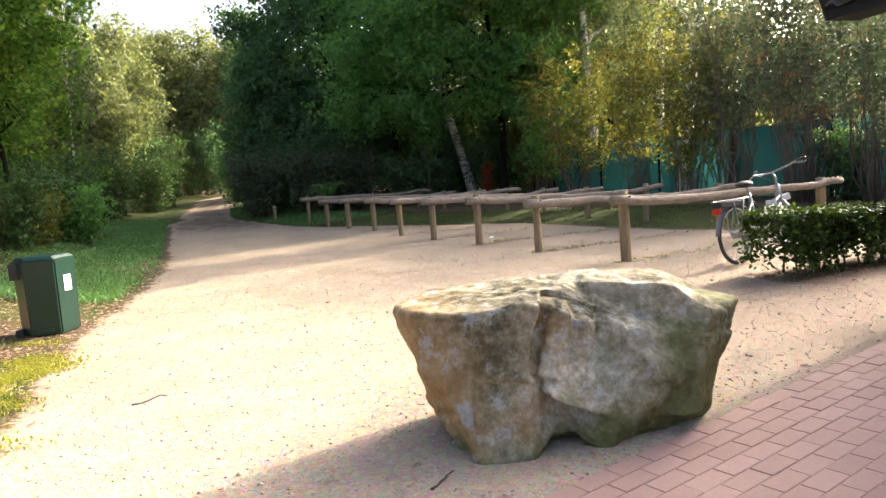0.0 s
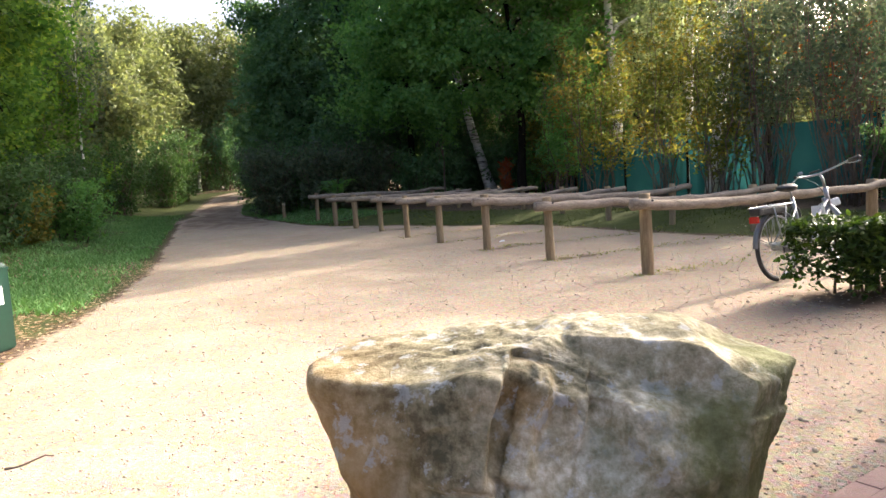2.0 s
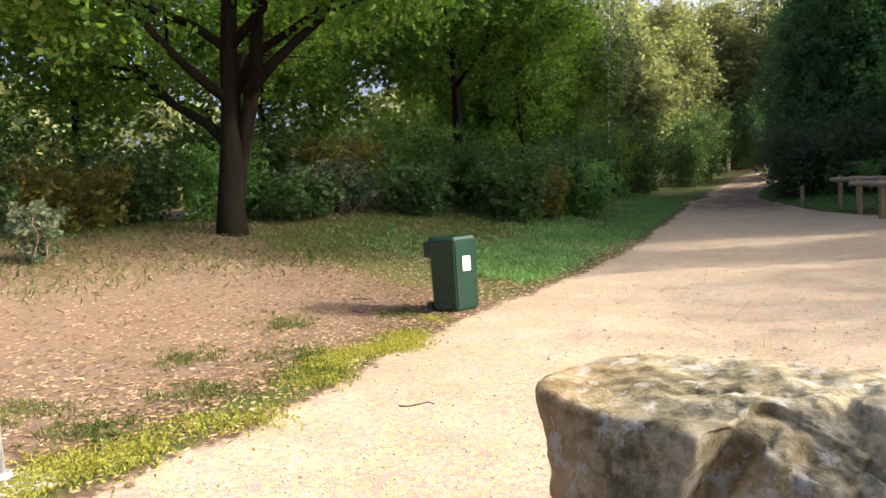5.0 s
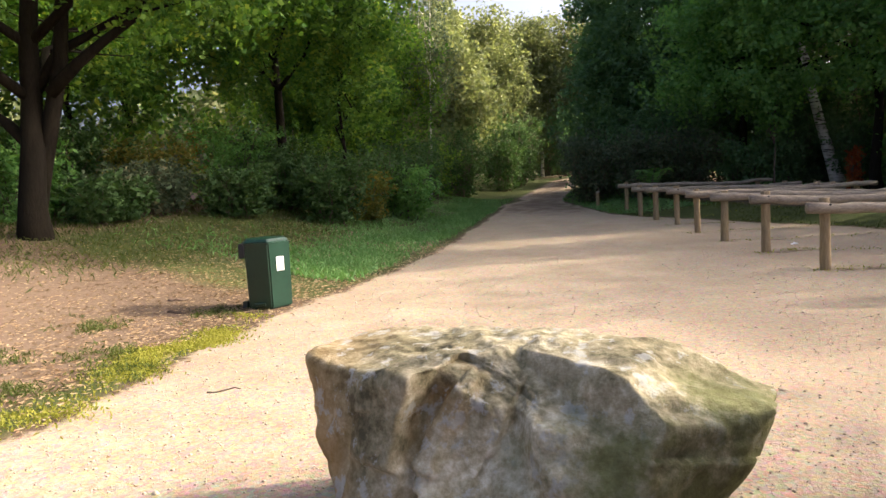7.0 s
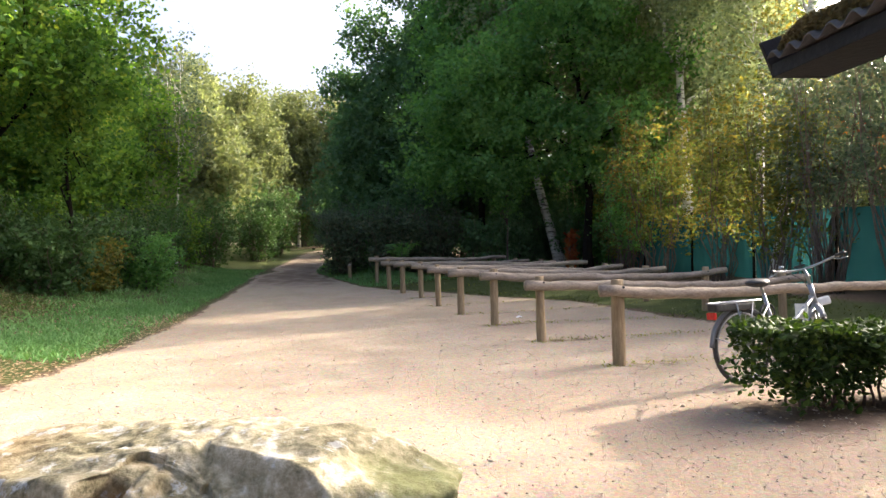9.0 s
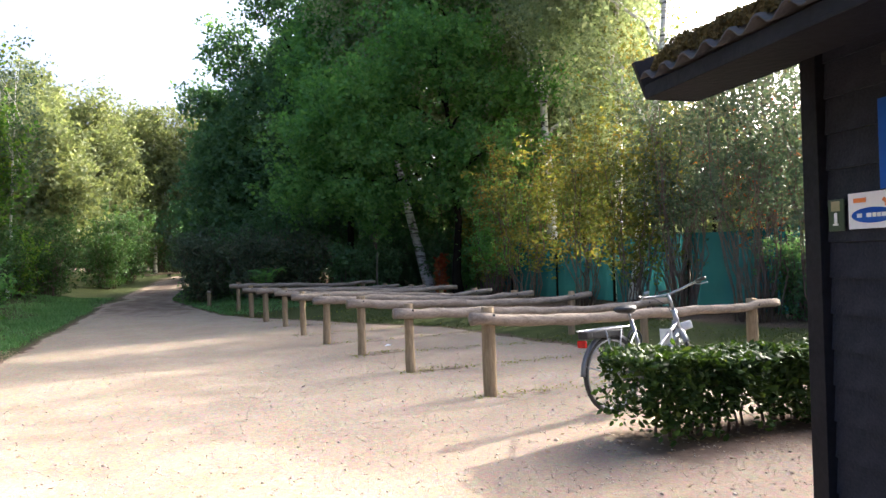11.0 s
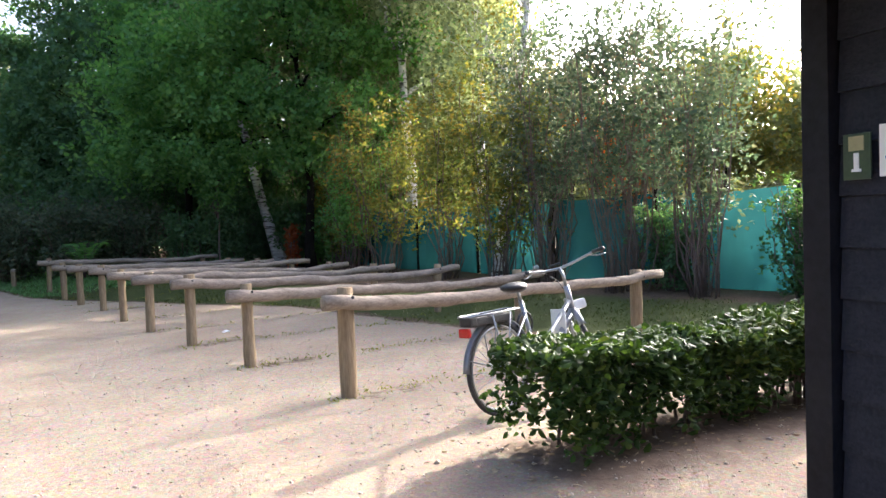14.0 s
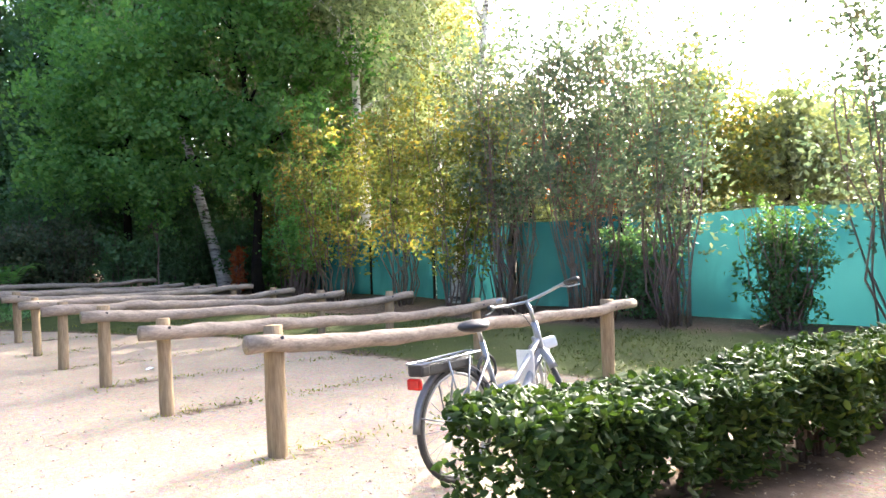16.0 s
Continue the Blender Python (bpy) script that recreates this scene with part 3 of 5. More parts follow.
# ---- boulder ----
def build_boulder():
    """A wedge-shaped block, broader at the top: flat faces cut from a ball, rounded where they meet, then worn."""
    bm = bmesh.new()
    bmesh.ops.create_icosphere(bm, subdivisions=7, radius=1.0)
    body = [  # direction, distance
        ((-0.05, -0.1, 1.0), 0.345), ((0.38, -0.1, 0.92), 0.455), ((0.25, -0.35, 1.0), 0.315), ((-0.1, -1.0, 0.2), 0.37), ((0.1, -1.0, 0.05), 0.345),
        ((-0.42, -1.0, 0.25), 0.52), ((0.45, -0.8, -0.35), 0.46), ((0.35, -1.0, 0.5), 0.42),
        ((-0.93, 0.1, -0.45), 0.83), ((-0.7, 0.7, -0.1), 0.84), ((-0.85, -0.57, -0.2), 0.81),
        ((0.93, 0.0, -0.48), 0.775), ((0.75, -0.62, -0.18), 0.595), ((0.75, 0.66, 0.0), 0.91),
        ((0.0, 1.0, 0.05), 0.42), ((0.1, 0.75, 0.66), 0.52), ((0, 0, -1), 0.43),
    ]
    # the block standing proud along the top
    block = [
        ((0.05, -0.08, 1.0), 0.365), ((0.38, -0.1, 0.92), 0.47), ((-1.0, -0.35, 0.3), 0.06), ((-0.36, -1.0, 0.35), 0.075), ((0.1, -1.0, 0.05), 0.31), ((-0.35, 0.0, 1.0), 0.347),
        ((0.93, 0.0, -0.48), 0.77), ((0.75, -0.62, -0.18), 0.58), ((0.0, 1.0, 0.05), 0.40), ((0.1, 0.75, 0.66), 0.525), ((0, 0, -1), 0.3),
    ]
    D = np.array([v.co.normalized() for v in bm.verts])
    bent = np.array([tuple(Vector(d) + 0.045 * noise.noise_vector(Vector(d) * 3.2 + Vector((5, 2, 8))) + 0.018 * noise.noise_vector(Vector(d) * 9.0)) for d in D])

    def shaped(faces, power):
        acc = np.zeros(len(D))
        for d, r in faces:
            acc += np.clip(bent @ np.array(d, float), 0.004, None) ** power / r ** power
        return acc ** (-1 / power)

    def ramp01(t):
        t = min(1.0, max(0.0, t))
        return t * t * (3 - 2 * t)

    rng = np.random.default_rng(19)
    P = D * shaped(body, 30)[:, None]
    chips = []
    for _ in range(26):  # struck off the edges
        n = rng.normal(size=3)
        n /= np.linalg.norm(n)
        chips.append((tuple(n), float(np.max(P @ n)) * rng.uniform(0.955, 0.99)))
    P = D * np.maximum(shaped(body + chips, 70), shaped(block, 70))[:, None]
    hollows = [((-0.10, -0.36, 0.10), 0.17, 0.03), ((0.62, -0.15, 0.02), 0.2, 0.025)]
    slots = [((-0.36, 0.05), 0.09, 0.009), ((-0.14, 0.07), 0.08, 0.007)]
    turned = (Matrix.Rotation(0.7, 3, "X") @ Matrix.Rotation(0.6, 3, "Y") @ Matrix.Rotation(0.4, 3, "Z"))
    for v, d, q in zip(bm.verts, D, P):
        p, d = Vector(q), Vector(d)
        w = noise.fractal(p * 3.0 + Vector((3, 1, 7)), 0.8, 2.1, 6) * 0.013 - 0.010 * abs(noise.noise(p * 7 + Vector((1, 9, 4))))
        q = turned @ p
        flat = 1.0 - ramp01((p.z - 0.2) / 0.1)
        crack = 0.011 * flat * (noise.cell(q * 2.3 + Vector((0.3, 0.8, 0.1)) + Vector((0.12, 0.1, 0.1)) * noise.noise(p * 4)) - 0.5)
        step = 0.014 * flat * (noise.cell(turned @ q * 1.5 + Vector((0.6, 0.2, 0.5))) - 0.5)
        fine = noise.fractal(p * 14, 0.7, 2.0, 4) * 0.004
        dent = sum(k * math.exp(-(((p - Vector(c)).length / r) ** 2) * 1.2) for c, r, k in hollows)
        front = ramp01((-p.y - 0.12) / 0.14)
        x, z = p.x + 0.03 * noise.noise(p * 5), p.z + 0.03 * noise.noise(p * 5 + Vector((4, 4, 4)))
        # a notch broken out low down, a proud flake beside it and a raised block along the top
        dent += front * 0.16 * ramp01((x + 0.37) / 0.04) * ramp01((0.08 - x) / 0.30) * ramp01((-0.05 - 0.42 * (x + 0.37) - z) / 0.06)
        dent -= front * 0.06 * ramp01((-0.14 + 0.35 * z - x) / 0.03) * ramp01((x + 0.68) / 0.3) * ramp01((z + 0.06) / 0.05)
        dent += front * 0.035 * ramp01((-0.60 + 0.12 * z - x) / 0.04)
        if p.z > 0.22:
            dent += sum(0.012 for c, lx, ly in slots if abs(p.x - c[0]) < lx and abs(p.y - c[1] - 0.15 * (p.x - c[0])) < ly)
        v.co = p + d * (w + crack + step + fine - dent)
        # the bay broken out of the front below the block, with a flake left standing in it
        bay = 0.20 * ramp01((x + 0.31 - 0.30 * (z - 0.1)) / 0.035) * ramp01((0.30 - 0.35 * z - x) / 0.22) * ramp01((z + 0.22) / 0.40)
        bay -= 0.055 * ramp01((x + 0.22 - 0.55 * (z - 0.1)) / 0.02) * ramp01((0.02 + 0.4 * (z - 0.1) - x) / 0.02) * ramp01((z + 0.02) / 0.2)
        v.co.y += bay * ramp01((-p.y + 0.02) / 0.26)
    ob = new("boulder", bpy.data.meshes.new("boulder"))
    bm.to_mesh(ob.data)
    bm.free()
    ob.data.polygons.foreach_set("use_smooth", np.ones(len(ob.data.polygons), dtype=bool))
    ob.data.materials.append(ROCK)
    ob.matrix_world = pose(0.69, 4.16, 0.385, 0, 0, 3)
    tagged(ob, "large grey-brown sandstone boulder with algae, beside the gravel", "boulder")


build_boulder()


# ---- litter bin ----
def hex_prism(bm, r0, r1, z0, z1, sides=6, turn=0.0, bevel=0.012):
    lo = [bm.verts.new((r0 * math.cos(turn + i * 2 * math.pi / sides), r0 * math.sin(turn + i * 2 * math.pi / sides), z0)) for i in range(sides)]
    hi = [bm.verts.new((r1 * math.cos(turn + i * 2 * math.pi / sides), r1 * math.sin(turn + i * 2 * math.pi / sides), z1)) for i in range(sides)]
    bm.faces.new(lo[::-1])
    bm.faces.new(hi)
    for i in range(sides):
        bm.faces.new((lo[i], lo[(i + 1) % sides], hi[(i + 1) % sides], hi[i]))
    if bevel:
        bmesh.ops.bevel(bm, geom=list(bm.edges), offset=bevel, segments=2, affect="EDGES")
    return bm


def build_bin():
    e = thing("litter_bin", pose(-4.02, 7.84, gz(-4.02, 7.84) - 0.035, 0, 0, 0), "dark green six-sided litter bin with a white label", "litter bin")
    part("plinth", hex_prism(bmesh.new(), 0.22, 0.24, -0.03, 0.06, turn=0.3), BLACKPLASTIC, e, "black base")
    part("body", hex_prism(bmesh.new(), 0.275, 0.29, 0.05, 0.80, turn=0.3, bevel=0.014), PAINTGREEN, e)
    part("rim", hex_prism(bmesh.new(), 0.298, 0.298, 0.775, 0.80, turn=0.3, bevel=0.006), PAINTGREEN, e)
    part("lid", hex_prism(bmesh.new(), 0.285, 0.25, 0.802, 0.838, turn=0.3, bevel=0.008), PAINTGREEN, e)
    part("opening", box(bmesh.new(), (-0.2, -0.1, 0.70), (0.16, 0.14, 0.17), Matrix.Rotation(0.3, 4, "Z"), 0.008), BLACKPLASTIC, e, "black hinged hood over the opening")
    part("foot_bracket", box(bmesh.new(), (-0.24, -0.12, 0.06), (0.08, 0.1, 0.10), None, 0.008), BLACKPLASTIC, e)
    for k in (0, 1):
        bm = bmesh.new()
        bmesh.ops.create_cone(bm, cap_ends=True, segments=10, radius1=0.009, radius2=0.009, depth=0.012, matrix=Matrix.Translation((-0.262, -0.165, 0.665 + 0.07 * k)) @ Matrix.Rotation(1.57, 4, "X"))
        part("bolt", bm, SILVER, e, "bright bolt")
    a = 0.3 + math.pi * 11 / 6
    c = 0.2545
    label = part("label", box(bmesh.new(), (c * math.cos(a), c * math.sin(a), 0.55), (0.004, 0.10, 0.16), Matrix.Rotation(a, 4, "Z"), 0.0015), WHITESIGN, e, "white paper label")
    part("catch", box(bmesh.new(), (0.262 * math.cos(a - 1.05), 0.262 * math.sin(a - 1.05), 0.10), (0.02, 0.14, 0.03), Matrix.Rotation(a - 1.05, 4, "Z"), 0.004), PAINTGREEN, e)


build_bin()

# ---- rails for tying horses or leaning bicycles ----
ROW0, ROWSTEP, ALONG = Vector((2.53, 9.84, 0)), Vector((-0.80, 1.66, 0)), Vector((0.912, 0.41, 0)).normalized()


def build_rail(k):
    rng = np.random.default_rng(50 + k)
    p = ROW0 + ROWSTEP * k
    p = p + Vector((rng.uniform(-0.06, 0.06), rng.uniform(-0.06, 0.06), 0)) * (k > 0)
    p.x += (0, -0.16, -0.13, -0.06, 0, 0, 0, 0, 0)[k]
    q = p + ALONG * 3.85
    z0, z1 = gz(p.x, p.y), gz(q.x, q.y)
    e = thing("timber_rail", pose(p.x, p.y, z0), "weathered grey log rail on round posts over gravel", "timber rail", "log rails in a row")
    h = (0.86, 0.80, 0.82, 0.80, 0.80, 0.79, 0.78, 0.79, 0.78)[k]
    for s, zz in ((0.0, 0.0), (3.85, z1 - z0)):
        r = rng.uniform(0.058, 0.07) if k else 0.072
        c = ALONG * s
        tilt = rng.normal(size=2) * 0.012
        line = [(c.x - tilt[0] * t, c.y - tilt[1] * t, zz - 0.25 + (h + 0.33 - 0.10 * (s > 1) - zz) * t) for t in np.linspace(0, 1, 7)]
        tube("post", line, r * (1 + 0.05 * rng.normal(size=7)), POSTWOOD, e, 12)
        bm = bmesh.new()
        bmesh.ops.create_cone(bm, cap_ends=True, segments=8, radius1=0.014, radius2=0.014, depth=0.03, matrix=Matrix.Translation((c.x + 0.05, c.y - 0.085, h - 0.10 * (s > 1))) @ Matrix.Rotation(1.4, 4, "X"))
        part("bolt", bm, BLACKPLASTIC, e, "dark iron bolt")
    n = 26
    t = np.linspace(-0.24, 4.25, n)
    side = np.array([ALONG.y, -ALONG.x, 0]) * 0.055
    wob = np.cumsum(rng.normal(size=n) * 0.009)
    wob -= np.linspace(wob[0], wob[-1], n)
    bend = 0.05 * np.sin(np.linspace(0, 3.1, n)) * rng.uniform(-1, 0.3)
    line = np.outer(t, np.array(ALONG)) + side + np.stack([np.zeros(n), np.zeros(n), h - 0.03 + wob + bend * 0.6 - 0.11 * np.clip(t, 0, 3.4) / 3.4 + 0.05 * np.clip(t - 3.2, 0, 1)], 1)
    rad = np.interp(t, (-0.24, 4.25), (0.066, 0.052)) * (1 + 0.06 * rng.normal(size=n))
    ob = tube("log", line, rad, LOG, e, 12)


for k in range(9):
    build_rail(k)


# ---- bicycle ----
def ring(r, cx, cz, n=40):
    a = np.linspace(0, 2 * np.pi, n, endpoint=False)
    return np.stack([cx + r * np.cos(a), np.zeros(n), cz + r * np.sin(a)], 1)


def build_bicycle():
    """Stands along its own x axis, rear wheel at the origin."""
    e = thing("bicycle", pose(3.60, 8.84, gz(3.6, 8.9), -4, 0, 33) @ Matrix.Scale(1.04, 4), "silver city bicycle with a rear battery rack, standing by the rail", "bicycle")
    for cx, nm in ((0.0, "rear_wheel"), (1.10, "front_wheel")):
        w = tube(nm, ring(0.325, cx, 0.345), 0.020, RUBBER, e, 10, True)
        tube("rim", ring(0.300, cx, 0.345), 0.011, SILVER, w, 8, True)
        bm = bmesh.new()
        bmesh.ops.create_cone(bm, cap_ends=True, segments=14, radius1=0.045 if cx == 0 else 0.03, radius2=0.045 if cx == 0 else 0.03, depth=0.09, matrix=Matrix.Translation((cx, 0, 0.345)) @ Matrix.Rotation(math.pi / 2, 4, "X"))
        part("hub", bm, SILVER, w)
        lines = []
        for i in range(28):
            a = i * 2 * math.pi / 28
            s = 0.03 * (1 if i % 2 else -1)
            lines.append((np.array([(cx + 0.03 * math.cos(a + 0.5), s, 0.345 + 0.03 * math.sin(a + 0.5)), (cx + 0.298 * math.cos(a), 0, 0.345 + 0.298 * math.sin(a))]), 0.0018))
        tagged(tubes("spokes", lines, SILVER, w, 4), kind="stuff")
        a = np.linspace(0.05, 2.75, 20) if cx == 0 else np.linspace(0.2, 2.5, 20)
        a = a + (0.35 if cx == 0 else 0.1)
        bm = bmesh.new()
        rows = []
        for t in a:
            rows.append([bm.verts.new((cx + rr * math.cos(t), yy, 0.345 + rr * math.sin(t))) for yy, rr in ((-0.03, 0.352), (-0.018, 0.366), (0, 0.371), (0.018, 0.366), (0.03, 0.352))])
        for r0, r1 in zip(rows, rows[1:]):
            for i in range(4):
                bm.faces.new((r0[i], r0[i + 1], r1[i + 1], r1[i]))
        bmesh.ops.solidify(bm, geom=bm.faces[:], thickness=0.004)
        part("mudguard", bm, FRAMEPAINT, e, "silver mudguard", True)
        for s in (-0.035, 0.035):
            t = a[-1] - 0.25
            tube("stay", [(cx, s, 0.345), (cx + 0.35 * math.cos(t), s * 0.8, 0.345 + 0.35 * math.sin(t))], 0.004, SILVER, e, 5)
    bb, seat, head_lo, head_hi = (0.46, 0, 0.29), (0.30, 0, 0.80), (0.96, 0, 0.66), (0.90, 0, 0.86)
    for nm, pts, r in (("seat_tube", [bb, seat], 0.018), ("down_tube", [bb, (0.62, 0, 0.33), head_lo], 0.030), ("top_tube", [(0.40, 0, 0.48), (0.62, 0, 0.50), (0.93, 0, 0.74)], 0.020), ("head_tube", [head_lo, head_hi], 0.024)):
        tube(nm, pts, r, FRAMEPAINT, e, 10)
    for s in (-1, 1):
        tube("chain_stay", [(0.46, 0.03 * s, 0.29), (0, 0.055 * s, 0.345)], 0.010, FRAMEPAINT, e, 7)
        tube("seat_stay", [(0.33, 0.02 * s, 0.70), (0, 0.055 * s, 0.345)], 0.008, FRAMEPAINT, e, 7)
        tube("fork_blade", [(0.965, 0.04 * s, 0.65), (1.02, 0.045 * s, 0.48), (1.10, 0.05 * s, 0.345)], 0.013, FRAMEPAINT, e, 8)
        tube("pedal_crank", [(0.46, 0.07 * s, 0.29), (0.46 + 0.15 * s, 0.09 * s, 0.21 if s > 0 else 0.37)], 0.010, SILVER, e, 6)
        part("pedal", box(bmesh.new(), (0.46 + 0.15 * s, 0.135 * s, 0.21 if s > 0 else 0.37), (0.10, 0.08, 0.022), None, 0.005), BLACKPLASTIC, e)
    tube("seat_post", [seat, (0.275, 0, 0.88)], 0.013, SILVER, e, 8)
    bm = bmesh.new()
    bmesh.ops.create_uvsphere(bm, u_segments=18, v_segments=10, radius=1.0)
    for v in bm.verts:
        x = v.co.x
        v.co = Vector((0.25 + 0.135 * x, v.co.y * (0.10 if x < 0 else 0.10 - 0.065 * x), 0.905 + 0.042 * v.co.z))
    part("saddle", bm, BLACKPLASTIC, e, "black padded saddle", True)
    tube("stem", [head_hi, (0.875, 0, 0.950), (0.91, 0, 1.010)], 0.015, SILVER, e, 8)
    tube("handlebar", [(0.70, 0.31, 1.050), (0.80, 0.27, 1.050), (0.89, 0.14, 1.025), (0.91, 0, 1.010), (0.89, -0.14, 1.025), (0.80, -0.27, 1.050), (0.70, -0.31, 1.050)], 0.011, SILVER, e, 8)
    for s in (-1, 1):
        tube("grip", [(0.66, 0.322 * s, 1.050), (0.79, 0.275 * s, 1.051)], 0.017, BLACKPLASTIC, e, 8)
        tube("brake_lever", [(0.83, 0.25 * s, 1.035), (0.80, 0.30 * s, 1.015), (0.72, 0.345 * s, 1.010)], 0.006, SILVER, e, 6)
        tube("brake_cable", [(0.84, 0.24 * s, 1.040), (0.98, 0.12 * s, 1.010), (0.99, 0.03 * s, 0.92), (0.94, 0, 0.78)], 0.004, BLACKPLASTIC, e, 5)
    part("bell", box(bmesh.new(), (0.84, 0.20, 1.075), (0.045, 0.045, 0.035), None, 0.012), SILVER, e)
    part("display", box(bmesh.new(), (0.93, 0.03, 1.050), (0.05, 0.10, 0.02), None, 0.006), BLACKPLASTIC, e)
    rack = tube("rack", [(-0.33, 0.06, 0.745), (0.20, 0.06, 0.755), (0.20, -0.06, 0.755), (-0.33, -0.06, 0.745)], 0.007, SILVER, e, 6, True)
    for x in (-0.25, -0.1, 0.05):
        tube("crossbar", [(x, 0.06, 0.747), (x, -0.06, 0.747)], 0.005, SILVER, rack, 5)
    for s in (-1, 1):
        tube("rack_leg", [(-0.10, 0.06 * s, 0.745), (-0.01, 0.075 * s, 0.36)], 0.006, SILVER, rack, 5)
        tube("rack_leg", [(0.10, 0.06 * s, 0.745), (0.01, 0.075 * s, 0.36)], 0.006, SILVER, rack, 5)
    part("battery", box(bmesh.new(), (-0.06, 0, 0.705), (0.40, 0.10, 0.065), None, 0.015), BLACKPLASTIC, e, "dark battery case under the rack")
    part("battery_end", box(bmesh.new(), (-0.29, 0, 0.71), (0.08, 0.115, 0.075), None, 0.02), BLACKPLASTIC, e, "black end of the battery")
    part("rear_light", box(bmesh.new(), (-0.335, 0, 0.635), (0.035, 0.095, 0.065), None, 0.012), REDLENS, e, "red rear light")
    part("chain_guard", box(bmesh.new(), (0.25, -0.05, 0.31), (0.46, 0.012, 0.09), Matrix.Rotation(0.06, 4, "Y"), 0.005), BLACKPLASTIC, e)
    tube("wheel_lock", ring(0.09, 0.33, 0.62, 16) + np.array([0, 0.0, 0]), 0.010, BLACKPLASTIC, e, 6, True)
    part("headlight", box(bmesh.new(), (1.0, 0, 0.74), (0.06, 0.06, 0.05), None, 0.015), SILVER, e)
    part("plate", box(bmesh.new(), (0.80, 0.03, 0.56), (0.012, 0.14, 0.24), None, 0.004), WHITEPLASTIC, e, "white plate on the frame")
    part("front_box", box(bmesh.new(), (1.12, -0.10, 0.68), (0.13, 0.12, 0.08), None, 0.02), WHITEPLASTIC, e, "small white box on the front")
    turned_front = ("front_wheel", "fork_blade", "stem", "handlebar", "grip", "brake_lever", "brake_cable", "bell", "display", "headlight", "front_box")
    pivot, axis = Vector(head_lo), Vector(head_hi) - Vector(head_lo)
    steer = Matrix.Translation(pivot) @ Matrix.Rotation(radians(52), 4, axis.normalized()) @ Matrix.Translation(-pivot)
    for c in e.children:
        kind_name = c.name.split(".")[0]
        ahead = c.type == "MESH" and sum(v.co.x for v in c.data.vertices) > 0.7 * len(c.data.vertices)
        if kind_name in turned_front or (kind_name in ("mudguard", "stay") and ahead):
            c.matrix_local = steer
    tube("kickstand", [(0.42, 0.05, 0.29), (0.36, 0.20, 0.01)], 0.009, SILVER, e, 6)


build_bicycle()


# ---- hedge ----
def oval_leaves(centres, rng, length, width, droop):
    """Oval leaves folded along the midrib, hanging a little."""
    n = len(centres)
    a = rng.normal(size=(n, 3))
    a[:, 2] = a[:, 2] * 0.6 - droop
    a /= np.linalg.norm(a, axis=1)[:, None]
    b = np.cross(a, rng.normal(size=(n, 3)) * 0.6 + np.array([0, 0, 1.0]))
    b /= np.linalg.norm(b, axis=1)[:, None] + 1e-9
    c = np.cross(a, b)
    s = rng.uniform(0.6, 1.25, (n, 1))
    L, W = length * s, width * s
    rows = [centres - a * L * 0.5, centres - a * L * 0.2 + b * W * 0.46 + c * W * 0.16, centres + a * L * 0.2 + b * W * 0.42 + c * W * 0.12, centres + a * L * 0.5 - c * W * 0.15, centres + a * L * 0.2 - b * W * 0.42 + c * W * 0.12, centres - a * L * 0.2 - b * W * 0.46 + c * W * 0.16]
    quads = np.array([(0, 1, 2, 3), (0, 3, 4, 5)])
    return np.stack(rows, 1).reshape(-1, 3), (quads[None] + 6 * np.arange(n)[:, None, None]).reshape(-1, 4)


def build_hedge():
    a, b = Vector((3.44, 7.80, 0)), Vector((8.6, 9.46, 0))
    d = (b - a).normalized()
    s = Vector((-d.y, d.x, 0))
    L = (b - a).length
    rng = np.random.default_rng(8)
    e = thing("hedge", pose(a.x, a.y, 0), "low clipped evergreen hedge with bare stems at its foot", "hedge")
    lines = []
    for i in range(110):
        t = rng.uniform(0.02, L)
        o = rng.uniform(-0.16, 0.16)
        p = d * t + s * o
        g = gz(a.x + p.x, a.y + p.y)
        q = p + d * rng.uniform(-0.12, 0.12) + s * rng.uniform(-0.12, 0.12)
        lines.append((wiggle((p.x, p.y, g - 0.03), (q.x, q.y, 0.5), 5, 0.015, rng), np.linspace(0.014, 0.006, 5)))
    tagged(tubes("brushwood", lines, TWIG, e, 5), kind="stuff")
    n = 31000
    t = rng.uniform(-0.05, L, n)
    o = rng.uniform(-1, 1, n)
    z = rng.uniform(0, 1, n)
    pick = rng.integers(0, 5, n)
    o = np.where(pick == 0, np.sign(o) * rng.uniform(0.85, 1.03, n), o)
    o = np.where(pick == 3, -rng.uniform(0.8, 1.05, n), o)
    z = np.where((pick == 1) | (pick == 2), rng.uniform(0.90, 1.03, n), z)
    half = 0.33 + 0.04 * np.sin(t * 3.1) + 0.03 * np.sin(t * 7.7 + 1)
    top = 0.63 + 0.03 * np.sin(t * 2.3 + 1) + 0.02 * np.sin(t * 6.1)
    keep = rng.uniform(size=n) < 0.04 + 0.96 * smooth01((z - 0.08 + 0.16 * np.sin(t * 5.3) + 0.12 * np.sin(t * 13)) / 0.45)
    P = np.outer(t, np.array(d)) + np.outer(o * half, np.array(s))
    P[:, 2] = 0.07 + z * (top - 0.07)
    P += rng.normal(size=(n, 3)) * 0.02
    v, f = oval_leaves(P[keep], rng, 0.072, 0.040, 0.35)
    tagged(adopt(link_mesh("leaves", v, f, HEDGE), e), kind="stuff")


build_hedge()


